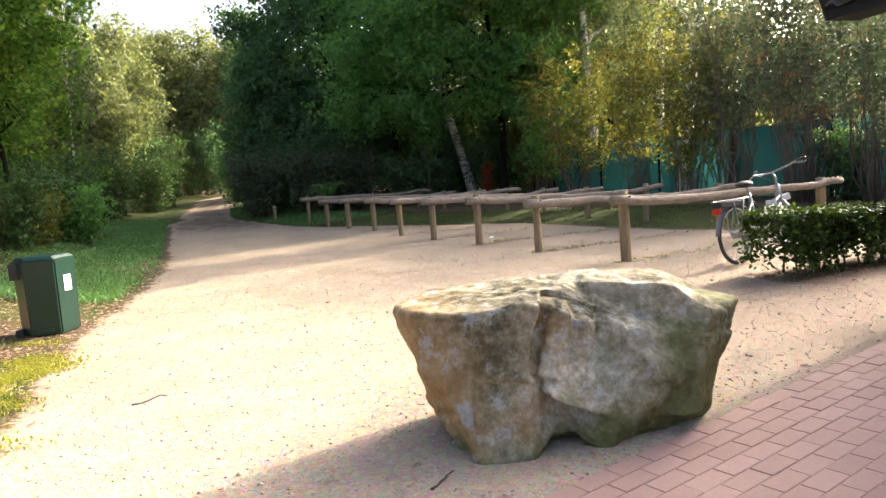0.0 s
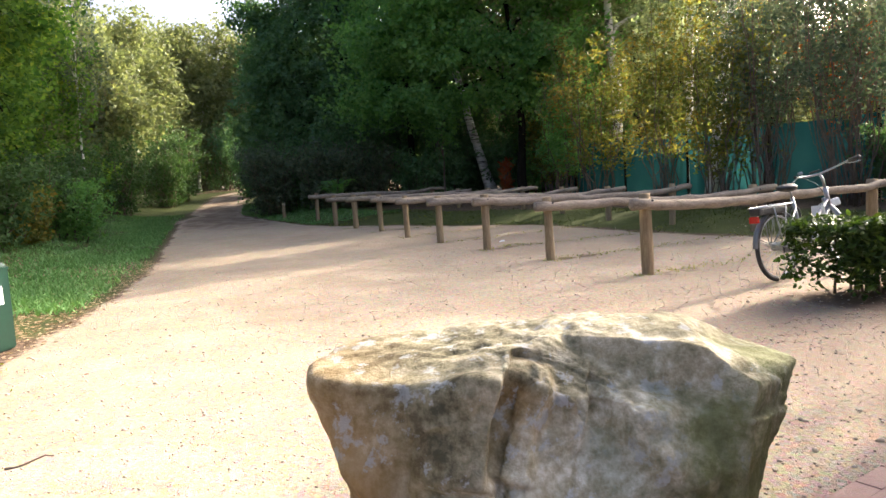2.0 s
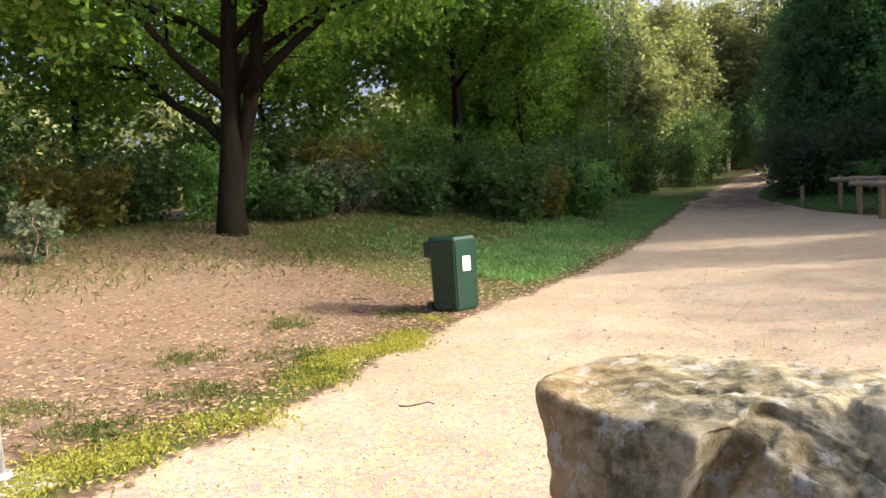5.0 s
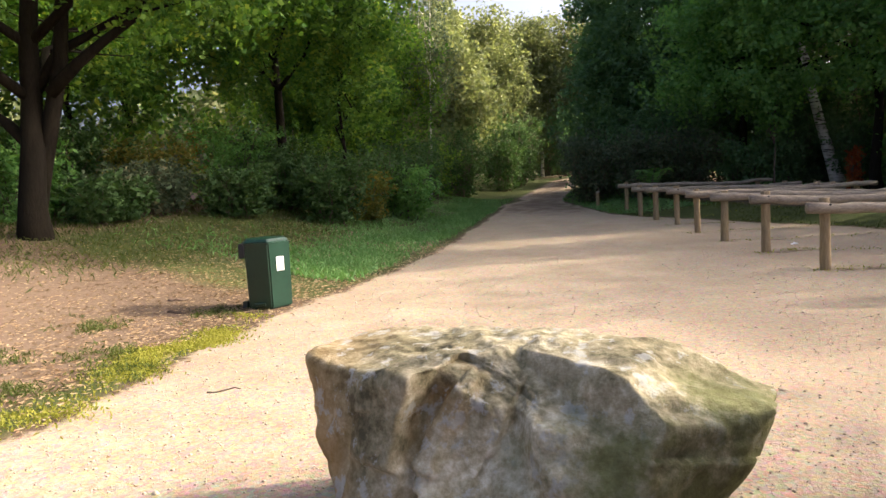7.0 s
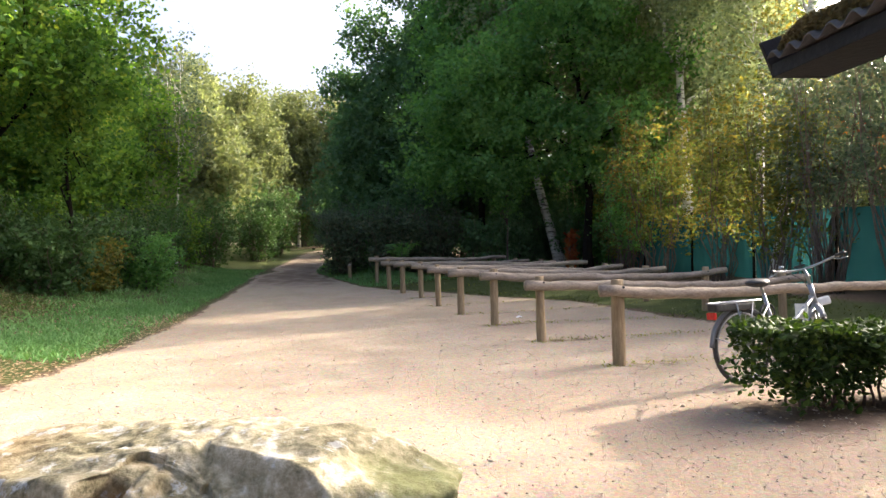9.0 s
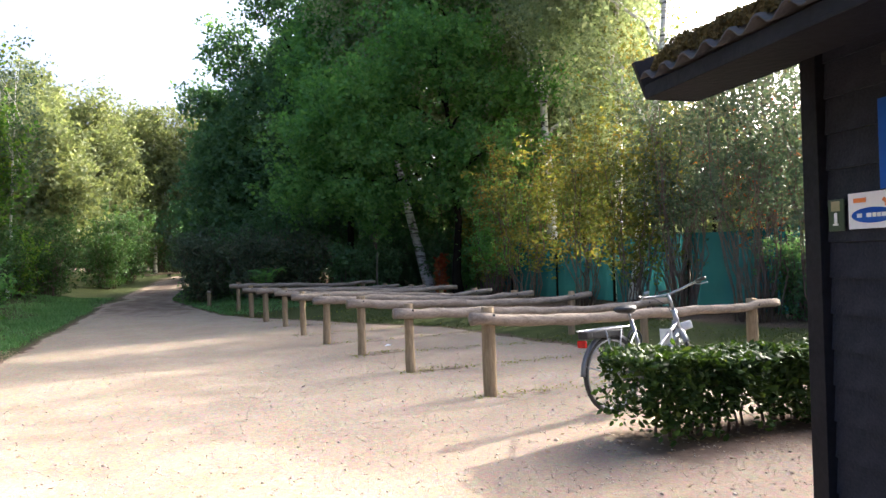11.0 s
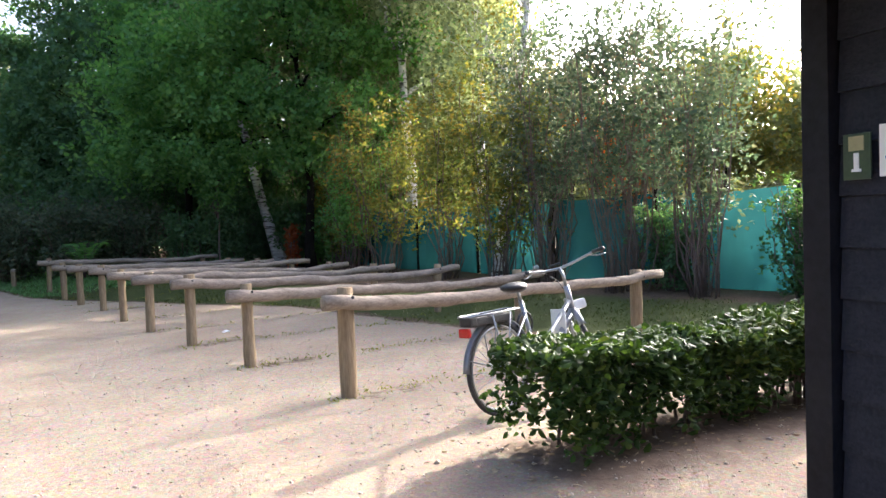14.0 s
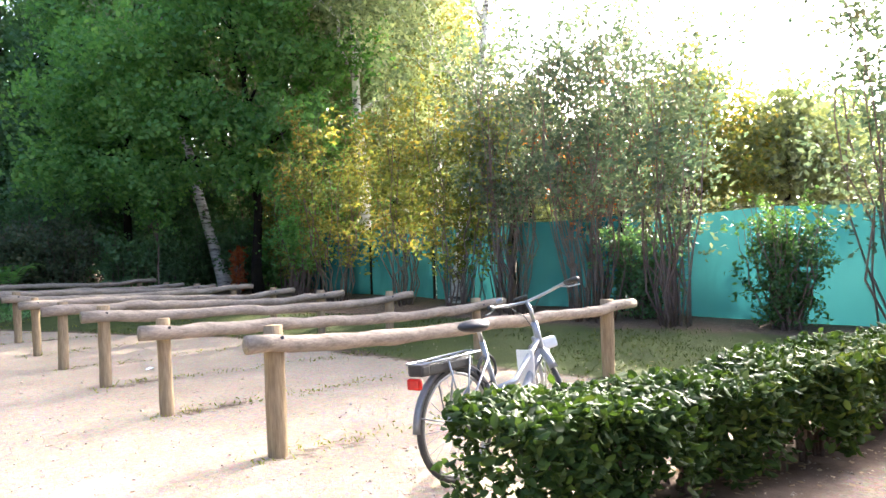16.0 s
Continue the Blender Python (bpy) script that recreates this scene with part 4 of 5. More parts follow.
# ---- shed ----
def build_shed():
    corner = Vector((4.0, 6.085, 0))
    run = Vector((0.22, -0.975, 0)).normalized()  # along the wall, towards the walk's start
    into = Vector((-run.y, run.x, 0))  # into the shed
    L, D, H = 7.0, 4.2, 2.64
    m = Matrix(((run.x, into.x, 0, corner.x), (run.y, into.y, 0, corner.y), (0, 0, 1, 0), (0, 0, 0, 1)))
    e = thing("shed", m, "black-stained timber shed with a mossy corrugated roof", "shed")
    # walls: core and lapped boards
    for nm, c, s in (("wall_core", (L / 2, 0.07, H / 2), (L - 0.02, 0.08, H)), ("wall_core", (L / 2, D - 0.07, H / 2), (L - 0.02, 0.08, H)), ("wall_core", (0.07, D / 2, H / 2), (0.08, D - 0.24, H)), ("wall_core", (L - 0.07, D / 2, H / 2), (0.08, D - 0.24, H))):
        part(nm, box(bmesh.new(), c, s), SHEDTRIM, e)
    bh = 0.185

    def board_mesh(length):
        bm = bmesh.new()
        pr = [(0.0, 0.0), (0.028, 0.002), (0.026, 0.02), (0.012, bh + 0.012), (0.0, bh + 0.012)]
        lo = [bm.verts.new((0, -y, z)) for y, z in pr]
        hi = [bm.verts.new((length, -y, z)) for y, z in pr]
        bm.faces.new(lo)
        bm.faces.new(hi[::-1])
        for i in range(len(pr)):
            j = (i + 1) % len(pr)
            bm.faces.new((lo[i], hi[i], hi[j], lo[j]))
        me = bpy.data.meshes.new("board")
        bmesh.ops.recalc_face_normals(bm, faces=bm.faces[:])
        bm.to_mesh(me)
        bm.free()
        me.materials.append(SHEDPAINT)
        return me

    front, end = board_mesh(L - 0.12), board_mesh(D - 0.12)
    for i in range(int(H / bh)):
        for me, base, turn in ((front, (0.10, 0.03, 0), 0), (end, (0.03, D - 0.06, 0), -90)):
            ob = new("board", me)
            ob.parent = e
            ob.matrix_local = pose(base[0], base[1], i * bh + 0.02, 0, 0, turn)
    for c, s in (((0.035, 0.0, H / 2), (0.11, 0.07, H)), ((0.0, 0.075, H / 2), (0.06, 0.08, H)), ((0.0, D, H / 2), (0.1, 0.1, H))):
        part("corner_trim", box(bmesh.new(), c, s, None, 0.004), SHEDTRIM, e)
    # roof: corrugated sheet on two slopes, with a boxed eave over the walk
    over, side, slope, ridge = 0.86, 0.25, 0.34, D / 2
    pitch = 0.177
    xs = np.arange(-side + 0.03, L + side, pitch / 8)
    ys = np.concatenate([np.linspace(-over, ridge, 8), np.linspace(ridge + 0.01, D + over, 8)])

    def roof_z(y):
        return 2.40 + slope * (over + ridge - np.abs(np.asarray(y, float) - ridge))

    X, Y = np.meshgrid(xs, ys)
    Z = roof_z(Y) + 0.026 * np.cos(2 * np.pi * X / pitch)
    nx, ny = len(xs), len(ys)
    top = np.stack([X, Y, Z + 0.007], -1).reshape(-1, 3)
    bot = np.stack([X, Y, Z - 0.002], -1).reshape(-1, 3)
    i = (np.arange(ny - 1)[:, None] * nx + np.arange(nx - 1)[None]).ravel()
    q = np.stack([i, i + 1, i + nx + 1, i + nx], 1)
    N = nx * ny
    r0 = np.arange(nx - 1)
    front_edge = np.stack([r0 + N, r0 + 1 + N, r0 + 1, r0], 1)
    r1 = r0 + (ny - 1) * nx
    back_edge = np.stack([r1, r1 + 1, r1 + 1 + N, r1 + N], 1)
    sheet = link_mesh("roof_sheet", np.concatenate([top, bot]), np.concatenate([q, q[:, ::-1] + N, front_edge, back_edge]), ROOFSHEET, True)
    adopt(sheet, e, "grey corrugated sheet grown over with moss")
    rng = np.random.default_rng(4)
    n = 60000
    x = rng.uniform(-side + 0.10, L * 0.62, n)
    y = -over + 0.03 + rng.uniform(0, 1, n) ** 2.2 * 2.3
    hump = 0.80 + 0.22 * np.sin(x * 2.9) * np.sin(x * 7.3 + 1) + 0.12 * np.sin(x * 17) + rng.uniform(0, 0.2, n)
    z = roof_z(y) + 0.018 + rng.uniform(0, 1, n) * 0.105 * hump * smooth01((x + side - 0.06) / 0.12)
    v, f = leaf_arrays(np.stack([x, y, z], 1), rng, 0.030, 0.016, 0.0, 0.4)
    tagged(adopt(link_mesh("roof_moss", v, f, MOSS), e, "brown-green moss cushions along the eave"), kind="stuff")

    def prism(profile, x0, x1):
        """A board cut to an outline across the shed, from x0 to x1 along it."""
        bm = bmesh.new()
        lo = [bm.verts.new((x0, y, z)) for y, z in profile]
        hi = [bm.verts.new((x1, y, z)) for y, z in profile]
        bm.faces.new(lo)
        bm.faces.new(hi[::-1])
        for i in range(len(profile)):
            j = (i + 1) % len(profile)
            bm.faces.new((lo[i], hi[i], hi[j], lo[j]))
        bmesh.ops.recalc_face_normals(bm, faces=bm.faces[:])
        bmesh.ops.bevel(bm, geom=bm.edges[:], offset=0.003, segments=1, affect="EDGES")
        return bm

    def mirrored(profile):
        return [(D - y, z) for y, z in profile]

    rz = float(roof_z(ridge))
    barge = [(-0.88, 2.50), (-0.80, 2.305), (-0.49, 2.30), (0.05, 2.49), (ridge, rz - 0.21), (ridge, rz + 0.10)]
    gable = [(0.12, H - 0.02), (ridge, rz - 0.06), (D - 0.12, H - 0.02)]
    for x0, x1 in ((-side - 0.03, -side), (L + side, L + side + 0.03)):
        part("bargeboard", prism(barge, x0, x1), SHEDTRIM, e)
        part("bargeboard", prism(mirrored(barge), x0, x1), SHEDTRIM, e)
    for x0 in (0.04, L - 0.10):
        part("gable", prism(gable, x0, x0 + 0.06), SHEDTRIM, e)
    part("fascia", box(bmesh.new(), (L / 2, -over + 0.055, 2.338), (L + 2 * side - 0.004, 0.028, 0.076), None, 0.003), SHEDTRIM, e)
    part("soffit", box(bmesh.new(), (L / 2, -0.655, 2.312), (L + 2 * side - 0.004, 0.33, 0.018), None, 0.002), SHEDTRIM, e)
    part("soffit", prism([(-0.49, 2.308), (-0.49, 2.326), (0.02, 2.506), (0.02, 2.488)], -side + 0.002, L + side - 0.002), SHEDTRIM, e)
    sl = math.atan(slope)
    for k in range(8):
        part("rafter", box(bmesh.new(), (-side + 0.5 + k * 0.95, -0.36, float(roof_z(-0.36)) - 0.085), (0.06, 0.80, 0.10), Matrix.Rotation(sl, 4, "X"), 0.004), SHEDTRIM, e)
    # things fixed to the wall
    def plate(name, x0, x1, z0, z1, mat, label, category, y=-0.012):
        t = thing(name, m @ pose((x0 + x1) / 2, y - 0.006, (z0 + z1) / 2), label, category)
        part("panel", box(bmesh.new(), (0, 0, 0), (x1 - x0, 0.008, z1 - z0), None, 0.002), mat, t)
        return t

    return m, plate


SHED, plate = build_shed()
st = plate("information_sticker", 0.135, 0.235, 1.555, 1.715, GREENPRINT, "small green sticker with a white letter on black boards", "sticker")
part("picture", box(bmesh.new(), (0, -0.006, 0.045), (0.055, 0.003, 0.05)), YELLOWPRINT, st)
part("letter", box(bmesh.new(), (0, -0.006, -0.018), (0.018, 0.003, 0.06)), WHITESIGN, st)
part("letter_foot", box(bmesh.new(), (0, -0.0065, -0.048), (0.034, 0.003, 0.010)), WHITESIGN, st)
sg = plate("notice_plate", 0.265, 0.56, 1.56, 1.735, WHITESIGN, "white notice plate with blue and orange print on black boards", "sign")
part("orange_mark", box(bmesh.new(), (-0.075, -0.006, 0.05), (0.075, 0.003, 0.022), None, 0.001), ORANGE, sg)
for off, length, turn in ((0.075, 0.04, 0.75), (0.108, 0.10, -0.85)):
    part("orange_tick", box(bmesh.new(), (off, -0.006, 0.036 if turn > 0 else 0.05), (length, 0.003, 0.018), Matrix.Rotation(turn, 4, "Y"), 0.001), ORANGE, sg)
bm = bmesh.new()
bmesh.ops.create_cone(bm, cap_ends=True, segments=40, radius1=0.5, radius2=0.5, depth=0.003, matrix=Matrix.Translation((0.0, -0.006, -0.024)) @ Matrix.Diagonal((0.25, 1.0, 0.075, 1)) @ Matrix.Rotation(math.pi / 2, 4, "X"))
part("blue_mark", bm, BLUE, sg)
for off, wide in ((-0.075, 0.03), (-0.02, 0.03), (0.012, 0.022), (0.038, 0.02), (0.066, 0.026)):
    part("print_bar", box(bmesh.new(), (off, -0.0085, -0.024), (wide, 0.002, 0.02), None, 0.0006), WHITESIGN, sg)
bs = plate("blue_sign", 0.475, 1.25, 1.74, 2.16, BLUE, "large plain blue sign board on black boards", "sign", -0.03)
lamp = thing("wall_lamp", SHED @ pose(0.62, -0.06, 2.32), "small dark wall lamp under the eave", "lamp")
part("housing", box(bmesh.new(), (0, 0, 0), (0.12, 0.08, 0.06), None, 0.01), BLACKPLASTIC, lamp)
part("bracket", box(bmesh.new(), (0, 0.05, 0.02), (0.03, 0.08, 0.03), None, 0.004), SILVER, lamp)


# ---- teal screen fence ----
def build_fence():
    a, b = Vector((10.9, 10.9, 0)), Vector((3.4, 28.1, 0))
    d = (b - a).normalized()
    s = Vector((-d.y, d.x, 0))
    L = (b - a).length
    e = thing("screen_fence", pose(a.x, a.y, 0), "teal screen netting on dark posts behind shrubs", "fence")
    n = int(L / 2.4)
    for i in range(n + 1):
        p = d * (L * i / n)
        g = gz(a.x + p.x, a.y + p.y)
        tube("post", [(p.x, p.y, g - 0.2), (p.x, p.y, g + 1.0), (p.x, p.y, g + 1.78)], 0.035, BARK, e, 8)
        if i < n:
            w = L / n - 0.06
            cols, rows = 26, 8
            vs = []
            for r in range(rows):
                for c in range(cols):
                    t = L * i / n + 0.03 + w * c / (cols - 1)
                    zr = r / (rows - 1)
                    q = d * t - s * (0.045 + 0.03 * math.sin(t * 5.1) * math.sin(zr * 3.1) + 0.02 * math.sin(t * 13 + zr * 4))
                    sag = -0.05 * math.sin(math.pi * c / (cols - 1)) * zr
                    vs.append((q.x, q.y, gz(a.x + q.x, a.y + q.y) - 0.04 + 1.75 * zr + sag))
            fs = [(r * cols + c, r * cols + c + 1, (r + 1) * cols + c + 1, (r + 1) * cols + c) for r in range(rows - 1) for c in range(cols - 1)]
            adopt(link_mesh("netting", vs, fs, TEAL, True), e)
    tube("top_wire", [(d.x * t, d.y * t, gz(a.x + d.x * t, a.y + d.y * t) + 1.72) for t in np.linspace(0, L, 20)], 0.006, BARK, e, 5)


build_fence()


# ---- barrier by the mown edge ----
def build_barrier():
    e = thing("tubular_barrier", pose(-2.95, 3.12, gz(-2.95, 3.12)), "white tubular metal stand with a round plate, on a concrete slab", "barrier")
    d = Vector((-0.28, -0.96, 0))
    c = [(0, 0, 0.04), (0, 0, 0.795), (d.x * 0.008, d.y * 0.008, 0.81), (d.x * 0.025, d.y * 0.025, 0.82), (d.x * 1.05, d.y * 1.05, 0.82), (d.x * 1.08, d.y * 1.08, 0.80), (d.x * 1.1, d.y * 1.1, 0.77), (d.x * 1.1, d.y * 1.1, 0.04)]
    tube("frame", c, 0.021, GALV, e, 12)
    for k in (0, 1.1):
        bm = bmesh.new()
        bmesh.ops.create_cone(bm, cap_ends=True, segments=16, radius1=0.05, radius2=0.045, depth=0.03, matrix=Matrix.Translation((d.x * k, d.y * k, 0.045)))
        part("foot_plate", bm, GALV, e)
    p = d * 0.22
    turn = Matrix.Translation((p.x, p.y, 0.50)) @ Matrix.Rotation(math.atan2(d.y, d.x), 4, "Z") @ Matrix.Rotation(math.pi / 2, 4, "X")
    bm = bmesh.new()
    bmesh.ops.create_cone(bm, cap_ends=True, segments=32, radius1=0.105, radius2=0.105, depth=0.02, matrix=turn)
    bmesh.ops.bevel(bm, geom=bm.edges[:], offset=0.004, segments=1, affect="EDGES")
    part("disc", bm, GALV, e, "white round plate")
    for r, z in ((0.075, 0.012), (0.035, 0.014)):
        a = np.linspace(0, 2 * np.pi, 28, endpoint=False)
        pts = [turn @ Vector((r * math.cos(t), r * math.sin(t), s * z)) for t in a for s in (1,)]
        tube("ring", pts, 0.006, GALV, e, 6, True)
    tube("crossbar", [(0, 0, 0.50), (d.x * 1.1, d.y * 1.1, 0.50)], 0.012, GALV, e, 8)
    s = thing("concrete_slab", pose(-3.05, 2.66, gz(-3.0, 2.7) - 0.025, 0, 0, math.degrees(math.atan2(d.y, d.x))), "pale concrete slab set in the ground", "slab")
    part("slab", box(bmesh.new(), (0.0, 0, 0.0), (1.5, 0.42, 0.08), None, 0.01), CONCRETE, s)


build_barrier()


# ---- trees ----
def at(x, y):
    return (x, y, gz(x, y))


def build_trees():
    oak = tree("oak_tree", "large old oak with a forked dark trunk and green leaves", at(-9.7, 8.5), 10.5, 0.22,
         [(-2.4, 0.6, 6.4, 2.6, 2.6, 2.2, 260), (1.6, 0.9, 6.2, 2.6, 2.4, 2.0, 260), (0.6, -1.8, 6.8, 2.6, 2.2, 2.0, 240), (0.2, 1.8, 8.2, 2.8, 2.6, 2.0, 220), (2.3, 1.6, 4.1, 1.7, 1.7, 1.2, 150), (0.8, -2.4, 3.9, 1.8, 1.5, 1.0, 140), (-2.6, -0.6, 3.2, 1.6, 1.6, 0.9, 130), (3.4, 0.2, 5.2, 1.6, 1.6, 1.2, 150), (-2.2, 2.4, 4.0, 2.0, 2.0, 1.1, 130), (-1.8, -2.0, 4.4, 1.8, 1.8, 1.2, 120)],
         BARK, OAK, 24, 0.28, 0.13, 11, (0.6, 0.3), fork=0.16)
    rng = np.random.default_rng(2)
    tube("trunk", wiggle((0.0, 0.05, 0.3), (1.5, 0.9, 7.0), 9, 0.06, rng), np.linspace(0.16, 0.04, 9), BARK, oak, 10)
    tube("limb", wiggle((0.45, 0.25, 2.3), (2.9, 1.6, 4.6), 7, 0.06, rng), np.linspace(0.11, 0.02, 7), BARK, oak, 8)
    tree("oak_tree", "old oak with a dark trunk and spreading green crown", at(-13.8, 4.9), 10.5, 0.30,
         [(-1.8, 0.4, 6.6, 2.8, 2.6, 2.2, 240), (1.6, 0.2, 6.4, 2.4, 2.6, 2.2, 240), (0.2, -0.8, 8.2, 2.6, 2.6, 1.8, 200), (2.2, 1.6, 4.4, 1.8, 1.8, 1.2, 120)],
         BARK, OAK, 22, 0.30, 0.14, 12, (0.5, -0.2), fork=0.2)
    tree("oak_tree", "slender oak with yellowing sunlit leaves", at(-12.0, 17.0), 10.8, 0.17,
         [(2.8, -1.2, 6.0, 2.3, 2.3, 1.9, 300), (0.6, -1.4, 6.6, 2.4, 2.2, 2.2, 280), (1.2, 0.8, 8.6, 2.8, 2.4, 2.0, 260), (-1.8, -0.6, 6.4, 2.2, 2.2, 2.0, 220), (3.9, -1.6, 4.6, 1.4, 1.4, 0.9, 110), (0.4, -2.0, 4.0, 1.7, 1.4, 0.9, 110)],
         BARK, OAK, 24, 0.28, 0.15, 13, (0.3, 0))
    tree("broadleaf_tree", "thin young tree among the undergrowth", at(-9.3, 16.4), 6.5, 0.07,
         [(0.2, 0, 4.6, 1.3, 1.3, 1.4, 130), (0.5, -0.4, 3.3, 1.1, 1.0, 0.9, 90)], BARK, OAK, 18, 0.25, 0.13, 14)
    tree("birch_tree", "wispy young birch with sparse leaves against the sky", at(-13.6, 28.0), 9.6, 0.07,
         [(0.2, 0, 7.4, 1.1, 1.1, 2.4, 80), (0.4, 0, 5.2, 1.4, 1.3, 1.6, 80)], BIRCHBARK, WILLOW, 16, 0.3, 0.14, 15, (0.5, 0))
    # behind the left mound
    k = 20
    for x, y, h, r, mat in ((-14.5, 12.5, 9, 3.0, OAK), (-17.5, 9.0, 10, 3.4, OAK), (-17, 16, 9.5, 3.2, OAK), (-16, 22, 9.5, 3.0, OAK), (-20, 4, 10, 3.6, OAK), (-15.6, 27.5, 8.5, 2.6, OAK), (-19, -1, 10, 3.4, OAK), (-14.2, 22.0, 6.4, 2.2, OAK)):
        k += 1
        tree("broadleaf_tree", "green broadleaf tree behind the undergrowth", at(x, y), h, 0.14,
             [(-r * 0.4, 0, h * 0.55, r * 0.7, r * 0.7, h * 0.24, 200), (r * 0.4, 0.3, h * 0.6, r * 0.7, r * 0.7, h * 0.25, 200), (0, 0, h * 0.80, r * 0.7, r * 0.7, h * 0.2, 170), (0, 0, h * 0.30, r * 0.95, r * 0.95, h * 0.15, 80)], BARK, mat, 20, 0.38, 0.20, k, group="trees behind the mound")
    # beside the far path
    for x, y, h, r in ((-19.5, 47, 12, 2.6), (-22.5, 44, 12.5, 3.0), (-24.5, 50, 13, 3.0), (-17.8, 52, 12, 2.4), (-27, 45, 12, 3.2), (-21, 56, 13, 3.0), (-30, 40, 11.5, 3.2), (-16.0, 54.5, 12.5, 2.8), (-13.2, 52.5, 11.5, 2.4), (-18.5, 38.5, 9.5, 2.4), (-23.0, 36.5, 10, 2.8), (-15.6, 34, 7.5, 2.2)):
        k += 1
        tree("birch_tree", "pale yellow-green tree beside the far path", at(x, y), h, 0.12,
             [(0, 0, h * 0.80, r * 0.62, r * 0.62, h * 0.20, 200), (-r * 0.35, 0, h * 0.55, r * 0.75, r * 0.7, h * 0.24, 190), (r * 0.4, 0, h * 0.52, r * 0.7, r * 0.7, h * 0.24, 190), (0, -r * 0.3, h * 0.28, r * 0.8, r * 0.6, h * 0.16, 130)], BIRCHBARK, PALE, 16, 0.45, 0.26, k, group="trees beside the far path")
    # dark trees between path and rails
    for x, y, h, r in ((-7.2, 33.0, 9.0, 2.0), (-5.9, 32.2, 11.2, 2.2), (-3.9, 31.5, 13.4, 2.6), (-1.6, 31.0, 16.5, 3.0), (-0.4, 35, 17.0, 3.2), (-4.2, 37.5, 12.5, 2.8), (-8.5, 42, 9.5, 2.4)):
        k += 1
        blobs = [(math.sin(i * 2.4) * r * 0.30, math.cos(i * 2.4) * r * 0.30, h * (0.12 + 0.11 * i), r * (1.0 - 0.075 * i), r * (1.0 - 0.075 * i), h * 0.10, 170 - 12 * i) for i in range(8)]
        tree("evergreen_tree", "tall dark evergreen tree at the wood's edge", at(x, y), h, 0.2, blobs, BARK, DARK, 18, 0.32, 0.19, k, group="dark evergreens")
    # the green tree in front and the birches
    tree("maple_tree", "green broadleaf tree with layered leaves", at(2.7, 25.5), 11.5, 0.16,
         [(-2.8, -0.8, 6.6, 2.1, 2.0, 0.8, 190), (-0.6, -1.2, 7.8, 2.4, 2.0, 0.9, 220), (1.5, -1.0, 6.5, 2.0, 1.9, 0.8, 170), (-2.0, -1.0, 4.9, 2.3, 1.8, 0.7, 190), (1.1, -1.0, 4.6, 1.8, 1.6, 0.7, 130), (-4.2, -0.2, 5.4, 1.9, 1.6, 0.8, 150), (-0.3, 0.4, 9.8, 2.4, 2.0, 1.1, 200), (-3.2, -0.6, 3.3, 1.9, 1.3, 0.6, 120), (-0.4, -0.8, 3.5, 1.2, 1.0, 0.5, 60), (-1.2, 0.2, 11.4, 2.2, 2.0, 1.0, 170), (-5.0, 0, 3.6, 1.4, 1.2, 0.8, 90)],
         BARK, GREEN, 22, 0.30, 0.17, 61, (-0.3, 0))
    tree("birch_tree", "birch leaning over with a white trunk", at(1.85, 27.6), 13.5, 0.20,
         [(-2.0, 0, 9.6, 2.0, 2.0, 2.4, 220), (-2.8, 0, 12.2, 1.9, 1.9, 1.9, 190), (-0.6, 0.4, 12.4, 1.8, 1.8, 1.8, 170)], BIRCHBARK, BIRCH, 20, 0.42, 0.15, 62, (-3.0, 0.5), 1.8)
    tree("birch_tree", "tall weeping birch with a white trunk and fine leaves", at(5.6, 24.2), 15.5, 0.19,
         [(-1.4, 1.3, 9.4, 1.8, 1.5, 2.6, 300), (1.5, 1.2, 8.6, 1.7, 1.5, 2.4, 300), (0, 1.4, 12.6, 2.0, 1.6, 2.2, 330), (-2.4, 0.9, 12.2, 2.0, 1.6, 2.2, 280), (1.6, 0.8, 5.6, 1.5, 1.4, 1.6, 170), (1.9, 0.4, 11.6, 1.6, 1.6, 2.0, 240)], BIRCHBARK, BIRCH, 20, 0.42, 0.14, 63, (-0.3, 0), 1.9)
    # the last three crown parts are added, mostly unseen, to shade the mound
    tree("birch_tree", "slim birch with a weeping top, filled out to shade the mound", at(6.75, 19.5), 13.5, 0.15,
         [(-0.9, 0.9, 12.0, 1.4, 1.3, 1.6, 300), (0.2, 1.0, 10.2, 1.5, 1.4, 1.6, 300), (-0.9, 1.0, 8.4, 1.5, 1.3, 1.5, 240), (-0.4, 0.4, 6.0, 1.2, 1.2, 1.2, 110), (-1.2, 0.6, 9.8, 1.8, 1.8, 1.6, 340), (-1.4, 1.4, 12.2, 1.9, 2.0, 1.6, 340), (0.0, -0.6, 11.6, 1.6, 1.6, 1.5, 280)], BIRCHBARK, BIRCH, 18, 0.40, 0.13, 64, (1.6, 0), 1.9)
    # a birch added so that its high crown throws shade on oak and mound
    tree("birch_tree", "added tall birch, its dense weeping top shading the mound", at(7.0, 21.8), 14.5, 0.13,
         [(-0.6, 0.8, 12.4, 2.2, 2.2, 2.0, 460), (0.6, 0.8, 10.4, 2.0, 2.0, 1.9, 460), (-1.0, 0.8, 8.8, 1.9, 1.9, 1.6, 380), (-1.8, 1.2, 10.8, 1.8, 1.8, 1.8, 340)], BIRCHBARK, BIRCH, 20, 0.42, 0.14, 66, (0.3, 0), 1.8)
